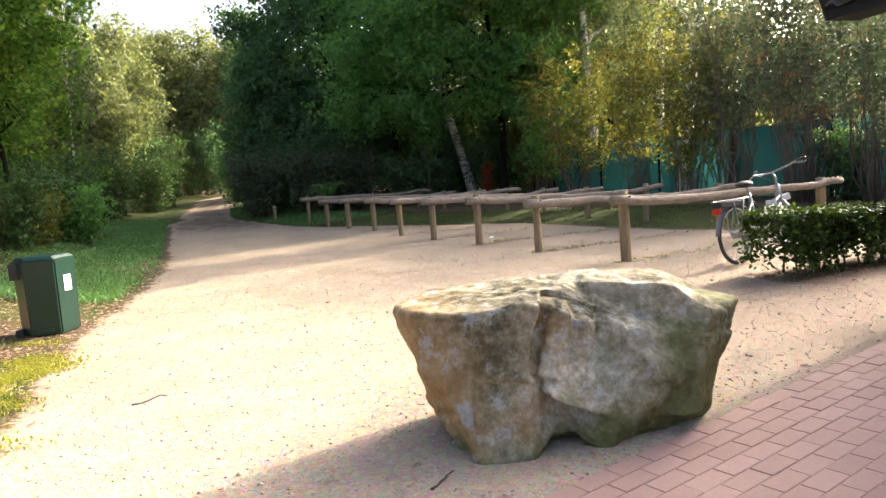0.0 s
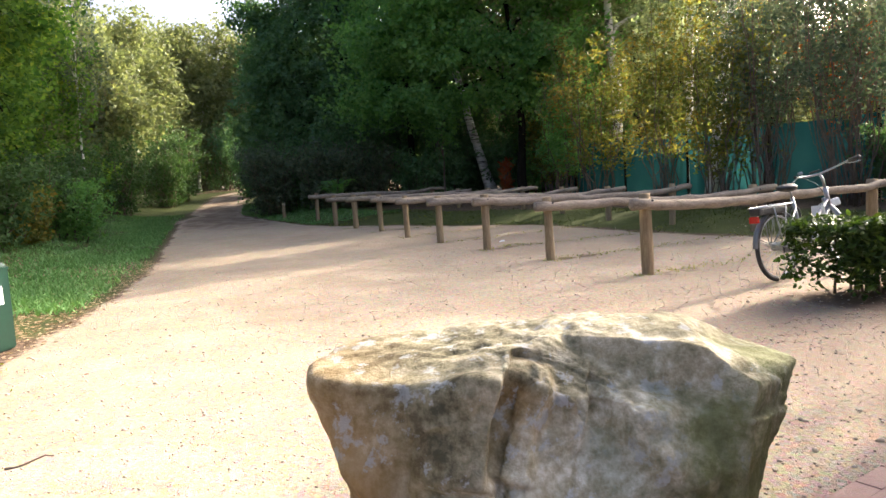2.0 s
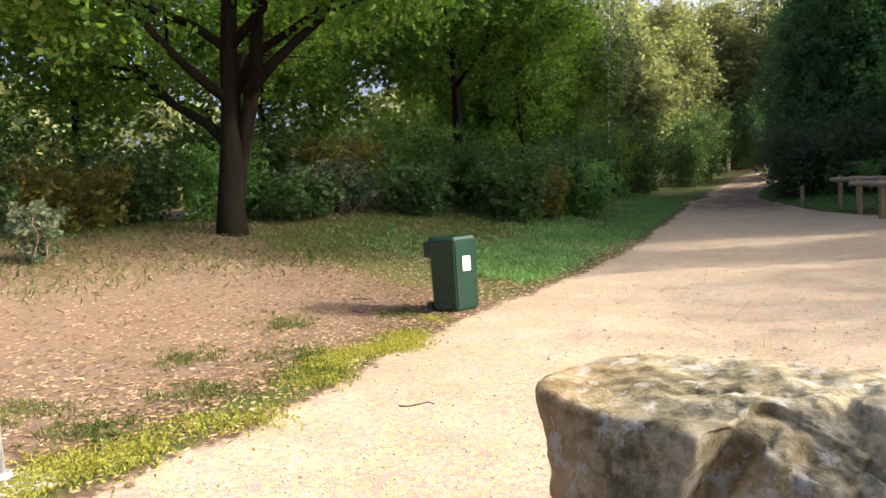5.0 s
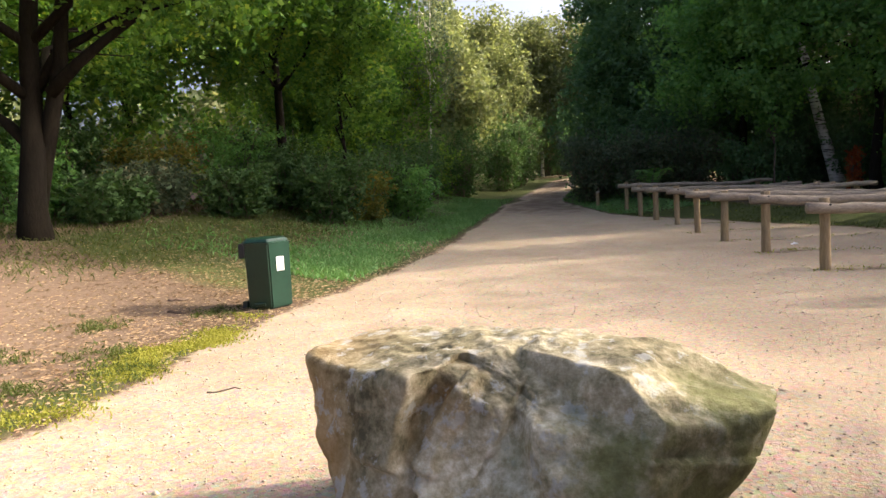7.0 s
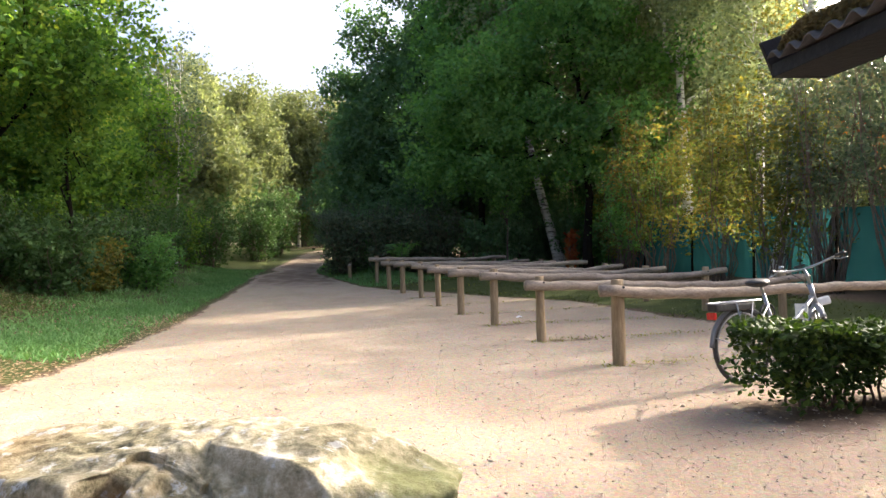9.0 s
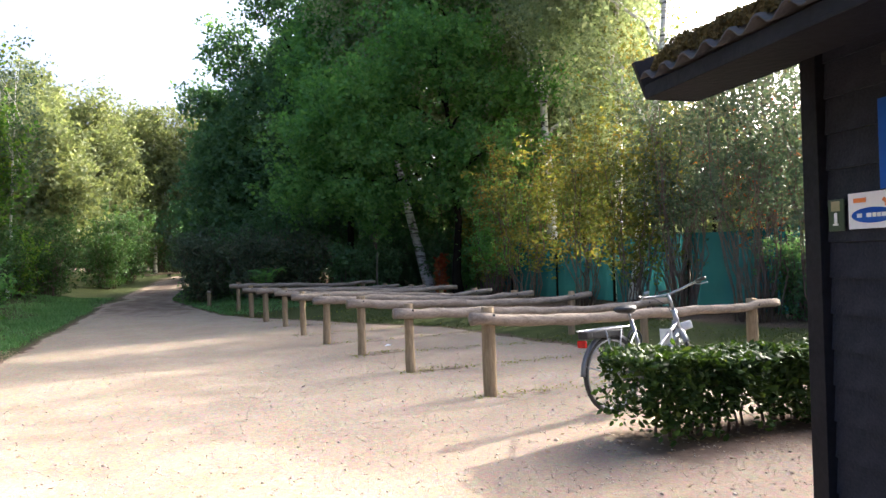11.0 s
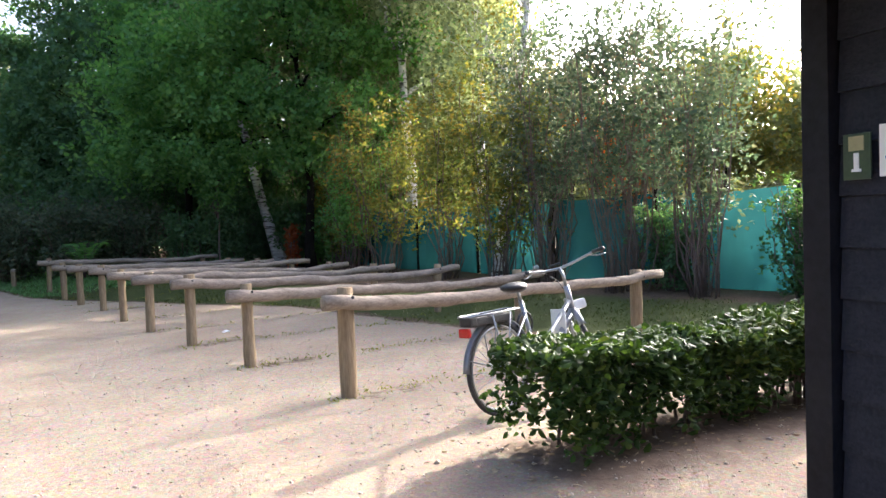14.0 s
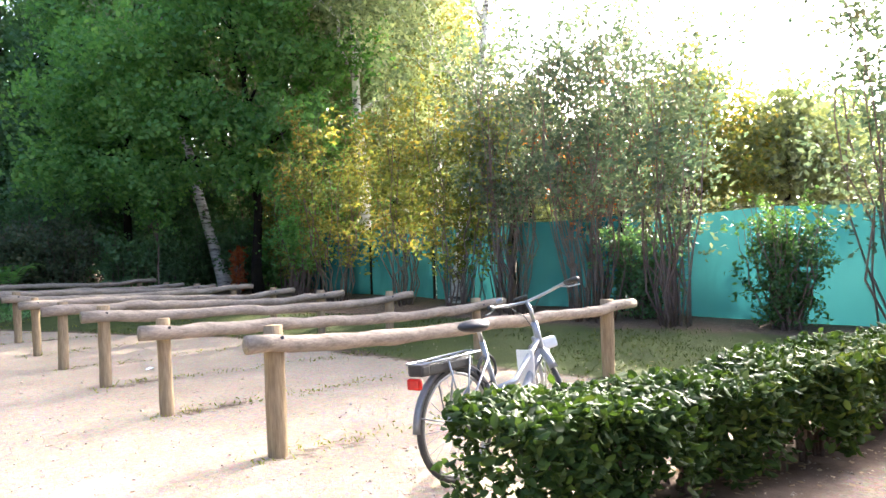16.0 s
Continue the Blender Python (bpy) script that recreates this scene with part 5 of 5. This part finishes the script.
    tree("birch_tree", "slim grey birch trunk among shrubs", at(7.3, 20.6), 9.0, 0.09,
         [(-0.3, 0, 6.0, 1.3, 1.2, 1.4, 120), (0.5, 0, 4.4, 1.3, 1.2, 1.2, 110)], BIRCHBARK, YELLOW, 18, 0.3, 0.12, 65, (0.5, 0))
    for x, y, h, r in ((-1.2, 28.4, 12.5, 2.4), (3.9, 29.6, 15, 2.8), (0.4, 32.5, 14.5, 3.0), (7.4, 28.5, 15.5, 2.8), (5.2, 32, 16, 3.0)):
        k += 1
        tree("broadleaf_tree", "tall shaded tree inside the wood's edge", at(x, y), h, 0.15,
             [(-r * 0.4, 0, h * 0.66, r * 0.75, r * 0.7, h * 0.19, 200), (r * 0.4, 0, h * 0.6, r * 0.75, r * 0.7, h * 0.2, 200), (0, 0, h * 0.85, r * 0.75, r * 0.7, h * 0.15, 170), (0, 0.5, h * 0.38, r * 0.9, r * 0.7, h * 0.16, 150)], BARK, BIRCH if h > 13.9 else GREEN, 20, 0.40, 0.19, k, group="trees inside the wood")
    for x, y, h, r in ((4.6, 31.0, 10.5, 2.4), (7.2, 31.2, 11.0, 2.6), (9.4, 29.4, 10.0, 2.4), (2.2, 33.0, 11.0, 2.4)):
        k += 1
        tree("broadleaf_tree", "shaded tree with low branches deep in the wood", at(x, y), h, 0.12,
             [(-r * 0.2, 0, h * 0.78, r * 0.8, r * 0.6, h * 0.2, 170), (r * 0.2, 0, h * 0.48, r * 0.95, r * 0.6, h * 0.2, 190), (0, 0.2, h * 0.22, r * 0.9, r * 0.6, h * 0.16, 160)], BARK, BIRCH, 18, 0.42, 0.24, k, group="trees deep in the wood")
    # yellow shrubs before the screen
    for x, y, h, w, mat in ((4.4, 21.6, 4.6, 2.8, YELLOW), (5.6, 19.6, 4.8, 2.6, YELLOW), (3.7, 23.2, 4.0, 2.0, GREEN), (6.3, 17.6, 4.2, 2.2, YELLOW), (3.6, 25.4, 3.0, 1.6, YELLOW)):
        k += 1
        shrub("shrub", "tall shrub turning yellow before the screen fence", at(x, y), h, w, 18, TWIG, mat, 230, 18, 0.17, 0.11, k, group="yellowing shrubs", low=0.22, single=True)
    for x, y, h, w in ((7.0, 16.6, 5.6, 2.6), (7.7, 15.0, 5.5, 2.4), (8.7, 16.2, 6.0, 2.6), (8.3, 13.6, 4.6, 2.0), (7.5, 18.4, 5.8, 2.6)):
        k += 1
        shrub("willow_shrub", "many-stemmed grey-green willow shrub with bare lower stems", at(x, y), h, w, 26, TWIG, WILLOW, 300, 14, 0.19, 0.10, k, group="willow shrubs", low=0.34, stem_r=0.017, flare=0.9, single=True)
    shrub("willow_shrub", "tall thin-leaved shrub beside the screen fence", at(10.1, 11.4), 6.4, 2.4, 22, TWIG, WILLOW, 380, 14, 0.2, 0.10, 191, low=0.2, stem_r=0.017, single=True)
    shrub("evergreen_bush", "dark green rounded bush before the screen fence", at(9.35, 12.5), 1.75, 1.4, 26, TWIG, DARK_SHADED, 260, 18, 0.09, 0.07, 192, category="bush", low=0.05)
    shrub("evergreen_bush", "dark green rounded bush before the screen fence", at(8.5, 14.6), 1.6, 1.3, 26, TWIG, DARK, 240, 18, 0.1, 0.08, 193, category="bush", low=0.05)
    shrub("rowan_shrub", "shrub with rust-red autumn leaves behind the screen", at(10.6, 19.5), 4.6, 2.2, 16, TWIG, RUST, 90, 14, 0.18, 0.12, 194, low=0.45)
    shrub("rowan_shrub", "thin shrub with red autumn leaves before the screen", at(8.2, 16.0), 4.4, 2.0, 12, TWIG, RUST, 34, 10, 0.16, 0.10, 196, low=0.4, stem_r=0.012, single=True)
    tree("broadleaf_tree", "bright yellow-green tree beyond the screen fence", at(13.4, 20.5), 6.0, 0.12,
         [(-0.6, 0, 3.7, 1.7, 1.6, 1.5, 220), (0.9, 0.2, 3.3, 1.6, 1.5, 1.3, 200), (0, 0, 4.9, 1.3, 1.3, 1.0, 130)], BARK, YELLOW, 22, 0.3, 0.15, 195)
    for x, y, h in ((17, 21, 5.6), (20, 17, 5.2), (15.5, 27, 6.4), (21.5, 24, 6.2), (12.2, 28, 7.0)):
        k += 1
        tree("broadleaf_tree", "green tree in the gardens beyond, haze put into its leaf colour", at(x, y), h, 0.12,
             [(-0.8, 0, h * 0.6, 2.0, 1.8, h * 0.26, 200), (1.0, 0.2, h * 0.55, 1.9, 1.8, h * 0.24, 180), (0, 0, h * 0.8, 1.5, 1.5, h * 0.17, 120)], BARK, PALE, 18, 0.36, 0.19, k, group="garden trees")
    # undergrowth on the left and along the path
    for x, y, h, w, mat in ((-12.4, 9.8, 1.6, 2.2, GREEN), (-13.4, 11.4, 2.0, 2.6, DARK_SHADED), (-12.2, 12.8, 1.5, 2.2, YELLOW), (-10.8, 10.6, 0.8, 1.5, DARK_SHADED), (-13.6, 8.4, 1.7, 2.4, DARK_SHADED), (-10.7, 15.6, 1.5, 2.0, DARK_SHADED), (-12.0, 16.4, 2.0, 2.4, DARK_SHADED), (-12.8, 5.2, 1.3, 2.0, DARK_SHADED), (-9.6, 19.8, 1.6, 2.0, GREEN), (-11.2, 12.0, 1.1, 2.0, WILLOW), (-13.2, 7.2, 1.3, 2.2, YELLOW), (-9.9, 13.2, 1.0, 1.6, DARK_SHADED), (-11.9, 14.8, 2.0, 2.4, GREEN), (-8.9, 15.2, 1.5, 2.0, DARK_SHADED), (-10.2, 18.4, 2.0, 2.4, DARK_SHADED), (-9.3, 17.0, 1.2, 1.6, YELLOW), (-13.5, 3.0, 1.5, 2.6, GREEN), (-11.0, 21.5, 2.3, 2.8, DARK_SHADED), (-12.9, 19.5, 2.6, 3.0, OAK), (-12.6, 25.0, 2.3, 2.6, DARK_SHADED), (-13.8, 28.6, 2.4, 2.8, OAK), (-15.3, 31.5, 2.4, 2.6, DARK_SHADED), (-14.2, 11.0, 2.4, 3.0, DARK_SHADED), (-16, 6.4, 2.6, 3.2, DARK_SHADED), (-17.0, 36, 2.8, 3, DARK_SHADED), (-15.8, 1, 2.4, 3.2, GREEN), (-13.4, 35.2, 2.8, 2.6, DARK_SHADED), (-14.0, 38.6, 3.4, 2.8, DARK_SHADED), (-15.2, 41.8, 4.0, 3.0, DARK_SHADED), (-16.8, 44.8, 4.4, 3.2, DARK_SHADED), (-14.8, 33.4, 3.6, 3.2, DARK_SHADED), (-17.2, 38.4, 4.4, 3.6, DARK_SHADED), (-18.4, 44.5, 4.8, 3.8, DARK_SHADED), (-20.5, 39.5, 5.0, 4, DARK_SHADED), (-13.4, 30.4, 3.0, 2.8, DARK_SHADED), (-20.4, 49, 5, 4, DARK_SHADED), (-16.4, 28.5, 4.2, 3.4, DARK_SHADED)):
        k += 1
        shrub("shrub", "dark green broom bush in the undergrowth", at(x, y), h, w, 26, TWIG, mat, 330, 15, 0.14, 0.12, k, group="undergrowth", low=0.05)
    for x, y, h, w, mat in ((-6.2, 27.2, 2.6, 2.4, WILLOW), (-4.2, 26.6, 2.4, 2.4, WILLOW), (-7.0, 30.4, 2.5, 2.2, WILLOW), (-2.6, 26.4, 2.2, 2.2, WILLOW), (1.5, 28.6, 1.8, 1.8, DARK), (-0.8, 26.2, 1.8, 2.0, DARK), (-5.8, 29.2, 3.0, 2.6, DARK), (0.2, 26.8, 1.6, 1.6, DARK), (2.4, 27.0, 2.4, 1.8, DARK), (0.4, 28.0, 2.6, 2.0, DARK), (3.4, 26.6, 2.2, 1.8, GREEN), (-8.0, 34.2, 2.8, 2.6, WILLOW), (-10.0, 39, 3.2, 2.8, DARK), (-11.2, 43.5, 3.4, 2.6, DARK), (-12.2, 46.5, 4.2, 3.0, DARK), (-13.6, 49, 4.8, 3.4, DARK), (-15.6, 51, 5.2, 3.6, DARK), (-17.8, 53.5, 5.2, 3.8, DARK), (4.4, 26.4, 2.6, 2.4, DARK), (-3.4, 28.4, 3.4, 2.6, DARK), (-0.2, 28.8, 3.2, 2.6, DARK), (0.9, 29.4, 4.6, 2.8, DARK), (2.7, 28.9, 4.4, 2.8, DARK), (4.3, 28.0, 4.2, 2.6, DARK), (-1.6, 29.6, 4.6, 2.8, DARK), (5.9, 27.0, 4.2, 2.6, GREEN), (-15.0, 56, 5.5, 4.5, DARK), (-20.2, 57.5, 5.5, 4.5, DARK)):
        k += 1
        shrub("shrub", "shaded bush at the wood's edge", at(x, y), h, w, 24, TWIG, mat, 330, 15, 0.16, 0.13, k, group="wood's edge bushes", low=0.03)
    shrub("fern", "russet dead fern at the wood's edge", at(2.1, 25.6), 1.35, 0.45, 12, TWIG, RUST, 90, 12, 0.06, 0.10, 401, low=0.1)
    fern = thing("fern", pose(*at(-3.6, 25.2)), "pale green bracken fern at the wood's edge", "fern")
    fern_rng = np.random.default_rng(410)
    for i in range(9):
        a = i * 2 * math.pi / 9 + fern_rng.uniform(-0.2, 0.2)
        reach, rise = fern_rng.uniform(0.6, 0.95), fern_rng.uniform(0.75, 1.15)
        t = np.linspace(0, 1, 22)
        spine = np.stack([np.cos(a) * reach * t ** 1.3, np.sin(a) * reach * t ** 1.3, rise * np.sin(t * 2.0)], 1)
        frond = tube("frond", spine, np.linspace(0.008, 0.002, 22), TWIG, fern, 4)
        out = np.array([-np.sin(a), np.cos(a), 0.0])
        wide = 0.24 * np.sin(np.clip(t, 0.12, 1) * 3.0)
        quads = [np.stack([p, p + s * out * w * 0.5 + np.array([0.03, 0, 0.02]), p + s * out * w, p + s * out * w * 0.5 - np.array([0.03, 0, 0.01])]) for p, w in zip(spine[3:], wide[3:]) for s in (-1, 1)]
        leaf_v = np.concatenate(quads)
        tagged(adopt(link_mesh("blade", leaf_v, np.arange(len(leaf_v)).reshape(-1, 4), GREEN), frond), kind="stuff")
    tree("broadleaf_tree", "slim pale-leaved sapling before the dark wood", at(0.05, 25.2), 3.4, 0.035,
         [(0.0, 0, 2.3, 0.55, 0.5, 0.5, 34), (0.25, -0.1, 3.0, 0.5, 0.45, 0.4, 28), (-0.3, 0, 2.9, 0.45, 0.4, 0.35, 22)], TWIG, GREEN, 16, 0.16, 0.12, 411)
    shrub("pine_sapling", "pale green pine sapling on the mound", at(-8.6, 5.1), 0.85, 0.75, 10, TWIG, WILLOW, 90, 16, 0.05, 0.07, 402, low=0.1)


build_trees()


def far_woods():
    """The woods all round, far off: one thick belt of leaves with an uneven top."""
    rng = np.random.default_rng(77)
    n = 45000
    a = rng.uniform(0, 2 * np.pi, n)
    r = rng.uniform(62, 80, n)
    top = 11 + 2.5 * np.sin(a * 7) + 1.6 * np.sin(a * 19 + 1) + 0.9 * np.sin(a * 47)
    open_right = smooth01((np.sin(a - 0.25) * 0 + np.cos(a - 0.72) - 0.80) / 0.12)
    top = top * (1 - 0.42 * open_right)
    z = rng.uniform(0, 1, n) ** 0.8 * top
    x, y = r * np.cos(a), r * np.sin(a)
    v, f = leaf_arrays(np.stack([x, y, z + 0.4], 1), rng, 1.4, 1.0, 0.1)
    tagged(link_mesh("far_woods", v, f, PALE), "distant green woods all round, haze put into the leaf colour", "woods", kind="stuff")


far_woods()


# ---- grass, leaves, pebbles ----
def scatter(name, label, category, x, y, rng, length, width, mat, flat=False, lift=0.0, up=1.2):
    z = ground_z(x, y) + lift
    c = np.stack([x, y, z], 1)
    if flat:
        n = len(c)
        v, f = leaf_arrays(c, rng, length, width)
        v = v.reshape(n, 4, 3)
        v[:, :, 2] = z[:, None] + 0.008 + (v[:, :, 2] - z[:, None]) * 0.22
        v = v.reshape(-1, 3)
    else:
        c[:, 2] += length * 0.35
        v, f = leaf_arrays(c, rng, length, width, 0, up)
    tagged(link_mesh(name, v, f, mat), label, category, kind="stuff")


def clumps(rng, n, per, spots, spread):
    k = rng.integers(0, len(spots), n)
    p = np.array(spots)[k] + rng.normal(size=(n, 2)) * spread
    q = np.repeat(p, per, 0) + rng.normal(size=(n * per, 2)) * 0.035
    return q[:, 0], q[:, 1]


def ground_cover():
    rng = np.random.default_rng(31)
    # mossy yellow grass along the gravel's edge
    y = rng.uniform(1.5, 7.4, 20000)
    x = left_edge(y) - 0.30 + rng.normal(size=20000) * 0.16 + 0.14 * np.sin(y * 3.1) + 0.1 * np.sin(y * 7.3)
    keep = (np.sin(y * 2.3 + 0.6) + 0.5 * np.sin(y * 6.1) + rng.normal(size=20000) * 0.5) > -0.35
    scatter("moss_edge", "yellow-green mossy grass along the gravel edge", "moss", x[keep], y[keep], rng, 0.034, 0.013, MOSSY)
    # green tufts on the bare earth
    spots = [(-3.5, 4.5), (-3.9, 5.6), (-4.4, 4.9), (-3.3, 3.7), (-4.1, 3.5), (-4.9, 6.2), (-4.4, 7.3), (-3.2, 5.3), (-4.0, 2.9)]
    x, y = clumps(rng, 420, 9, spots, 0.16)
    scatter("grass_tufts", "short green grass tufts on bare earth", "grass", x, y, rng, 0.06, 0.009, GRASS)
    # dewy verge beside the path
    y = rng.uniform(9.5, 30, 26000)
    x = left_edge(y) - 0.15 - rng.gamma(2.0, 0.75, 26000)
    keep = rng.uniform(size=26000) < 0.25 + 0.75 * smooth01((np.sin(x * 1.7 + y) + np.sin(y * 1.3)) * 0.5 + 0.6)
    scatter("verge_grass", "dewy green grass verge beside the path", "grass", x[keep], y[keep], rng, 0.15, 0.022, DEWY)
    # rough grass and litter up the mound, the trees' shade put into their colour
    y = rng.uniform(0, 18, 26000)
    x = left_edge(y) - rng.uniform(2.0, 9.5, 26000)
    keep = (left_edge(y) - x) > 2.6 + 1.6 * smooth01((9 - y) / 3) + rng.normal(size=26000) * 0.35
    scatter("rough_grass", "rough grass under the trees, coloured dark for their shade", "grass", x[keep], y[keep], rng, 0.11, 0.014, GRASS)
    # strip behind the rails, thin lines of moss under each rail, tufts at the posts
    y = rng.uniform(10.8, 26, 16000)
    x = right_edge(y) + rng.uniform(-0.1, 3.6, 16000)
    keep = (np.sin(x * 2.1 + y) + np.sin(y * 1.7 - x) + rng.normal(size=16000) * 0.6) > 0.2
    scatter("bank_grass", "short olive grass behind the rails", "grass", x[keep], y[keep], rng, 0.06, 0.012, GRASS)
    px, py = [], []
    for k in range(9):
        p = ROW0 + ROWSTEP * k
        s = rng.uniform(-0.3, 3.6, 700)
        w = rng.normal(size=700) * 0.10 + 0.05 * np.sin(s * 4)
        keep = rng.uniform(size=700) < (0.5 if k < 3 else 0.3) * np.exp(-s * 0.25)
        px.append((p.x + ALONG.x * s - ALONG.y * w)[keep])
        py.append((p.y + ALONG.y * s + ALONG.x * w)[keep])
    scatter("rail_moss", "thin moss and grass under the rails", "moss", np.concatenate(px), np.concatenate(py), rng, 0.04, 0.010, MOSSY)
    # grass on the far right of the path
    y = rng.uniform(22.0, 34, 7000)
    x = right_edge(y) + rng.uniform(0.0, 2.6, 7000)
    scatter("path_grass", "bright grass beside the path", "grass", x, y, rng, 0.13, 0.022, DEWY)
    # fallen leaves
    y = rng.uniform(-1, 15, 30000)
    x = left_edge(y) + 0.2 - rng.gamma(2.2, 1.15, 30000)
    scatter("fallen_leaves", "dry brown fallen leaves on bare earth", "leaves", x, y, rng, 0.055, 0.035, FALLEN, True)
    x, y = rng.uniform(-3.5, 7.5, 900), rng.uniform(3.2, 13, 900)
    scatter("fallen_leaves", "scattered dry leaves on the gravel", "leaves", x, y, rng, 0.04, 0.026, FALLEN, True)
    s = rng.uniform(-0.5, 5, 500)
    x, y = 3.6 + s * 0.95 + rng.normal(size=500) * 0.2, 7.75 + s * 0.305 + rng.normal(size=500) * 0.3
    scatter("fallen_leaves", "dry leaves under the hedge", "leaves", x, y, rng, 0.05, 0.032, FALLEN, True)


ground_cover()


def pebbles():
    """Small angular stones lying on the gravel."""
    rng = np.random.default_rng(5)
    n = 9000
    y = 2.2 + rng.gamma(1.8, 2.6, n)
    x = left_edge(y) + 0.1 + rng.uniform(0, 1, n) * np.minimum(10.5, 7 + 0.4 * y)
    keep = (0.57 * (x - 0.3) - 0.82 * (y - 3.34)) < -0.02
    x, y = x[keep], y[keep]
    n = len(x)
    r = rng.gamma(2.0, 0.0022, n) + 0.003
    base = np.array([(1, 0, 0), (0, 1, 0), (-1, 0, 0), (0, -1, 0), (0, 0, 0.8), (0, 0, -0.6)], float)
    v = base[None] * r[:, None, None] * rng.uniform(0.6, 1.3, (n, 6, 1))
    a = rng.uniform(0, 6.28, n)
    c, s = np.cos(a)[:, None], np.sin(a)[:, None]
    v = np.stack([v[..., 0] * c - v[..., 1] * s, v[..., 0] * s + v[..., 1] * c, v[..., 2]], -1)
    v = v + np.stack([x, y, ground_z(x, y) + 0.002], 1)[:, None]
    tri = np.array([(0, 1, 4), (1, 2, 4), (2, 3, 4), (3, 0, 4), (1, 0, 5), (2, 1, 5), (3, 2, 5), (0, 3, 5)])
    f = (tri[None] + 6 * np.arange(n)[:, None, None]).reshape(-1, 3)
    tagged(link_mesh("pebbles", v.reshape(-1, 3), f, PEBBLE), "small angular pebbles lying on the gravel", "pebbles", kind="stuff")


pebbles()


# ---- small things on the ground ----
def stick(x0, y0, x1, y1, r, name="twig", label="thin dry twig lying on the gravel"):
    rng = np.random.default_rng(int(abs(x0 * 100)))
    z0, z1 = gz(x0, y0) + r, gz(x1, y1) + r
    ob = tube(name, wiggle((x0, y0, z0), (x1, y1, z1), 6, 0.008, rng), np.linspace(r, r * 0.5, 6), TWIG, None, 6)
    tagged(ob, label, "twig")


stick(-2.08, 5.12, -1.90, 5.26, 0.007)
stick(-2.35, 2.95, -2.1, 3.25, 0.006)
stick(-0.12, 3.52, -0.02, 3.70, 0.007)
stick(-5.3, 7.45, -5.15, 7.62, 0.02, "branch_stub", "broken dark branch stub on the bare earth")
stick(-4.9, 7.1, -4.65, 7.15, 0.012, "twig", "dry twig lying on bare earth")
post = thing("marker_post", pose(-5.4, 25.2, gz(-5.4, 25.2)), "short pale wooden marker post beside the path", "post")
part("post_body", box(bmesh.new(), (0, 0, 0.2), (0.10, 0.10, 0.55), None, 0.01), POSTWOOD, post)
part("post_cap", box(bmesh.new(), (0, 0, 0.50), (0.11, 0.11, 0.06), Matrix.Rotation(0.3, 4, "X"), 0.01), LOG, post)
scrap = link_mesh("paper_scrap", [(0, 0, 0.0), (0.10, 0.01, 0.02), (0.11, 0.07, 0.0), (0.05, 0.05, 0.035), (0.0, 0.08, 0.005)], [(0, 1, 3), (1, 2, 3), (2, 4, 3), (4, 0, 3)], WHITESIGN)
scrap.matrix_world = pose(1.1, 14.2, gz(1.1, 14.2) + 0.004, 0, 0, 20)
tagged(scrap, "crumpled white paper scrap on the gravel", "litter")


# ---- brick pavement ----
def build_pavement():
    o, d, s = Vector((0.30, 3.34, 0)), Vector((0.82, 0.572, 0)).normalized(), Vector((0.572, -0.82, 0)).normalized()
    m = Matrix(((d.x, s.x, 0, o.x), (d.y, s.y, 0, o.y), (0, 0, 1, 0), (0, 0, 0, 1)))
    e = new("pavement", bpy.data.meshes.new("pavement"))
    bm = bmesh.new()
    box(bm, (1.25, 2.6, -0.028), (10.2, 5.2, 0.06))
    bm.to_mesh(e.data)
    bm.free()
    e.data.materials.append(JOINTSAND)
    e.matrix_world = m
    tagged(e, "dull red brick pavement with sandy joints", "pavement", kind="structure")

    def brick_mesh(lx, ly):
        bm = bmesh.new()
        got = bmesh.ops.create_cube(bm, size=1.0, matrix=Matrix.Diagonal((lx, ly, 0.06, 1)))
        tops = [ed for ed in bm.edges if all(v.co.z > 0 for v in ed.verts)]
        bmesh.ops.bevel(bm, geom=tops, offset=0.003, segments=1, affect="EDGES")
        me = bpy.data.meshes.new("brick")
        bm.to_mesh(me)
        bm.free()
        me.materials.append(BRICK)
        return me

    rng = np.random.default_rng(3)
    cells = []
    for row in range(48):
        y = 0.055 + row * 0.108
        for col in range(-20, 30):
            cells.append((col * 0.214 + (0.107 if row % 2 else 0) + 0.1, y, 0))
    spots = [c for c in cells if -3.8 < c[0] < 6.2]
    # the stretch beside the boulder and on to the shed is laid brick by brick
    near = [c for c in spots if -0.3 < c[0] < 3.4 and c[1] < 1.95]
    near = near[:300]
    chosen = set(near)
    shared = brick_mesh(0.2095, 0.1035)
    for c in near:
        ob = new("brick", shared)
        ob.parent = e
        ob.matrix_local = pose(c[0], c[1], -0.0245 + rng.normal() * 0.001, rng.normal() * 0.25, rng.normal() * 0.25, rng.normal() * 0.4)
    rest = [c for c in spots if c not in chosen]
    n = len(shared.vertices)
    co = np.zeros(n * 3)
    shared.vertices.foreach_get("co", co)
    co = co.reshape(-1, 3)
    vs = np.concatenate([co + np.array([c[0], c[1], -0.0245 + rng.normal() * 0.001]) for c in rest])
    fs = [tuple(i + n * k for i in p.vertices) for k in range(len(rest)) for p in shared.polygons]
    ob = link_mesh("brick_field", vs, fs, BRICK)
    ob.parent = e
    tagged(ob, kind="stuff")


build_pavement()
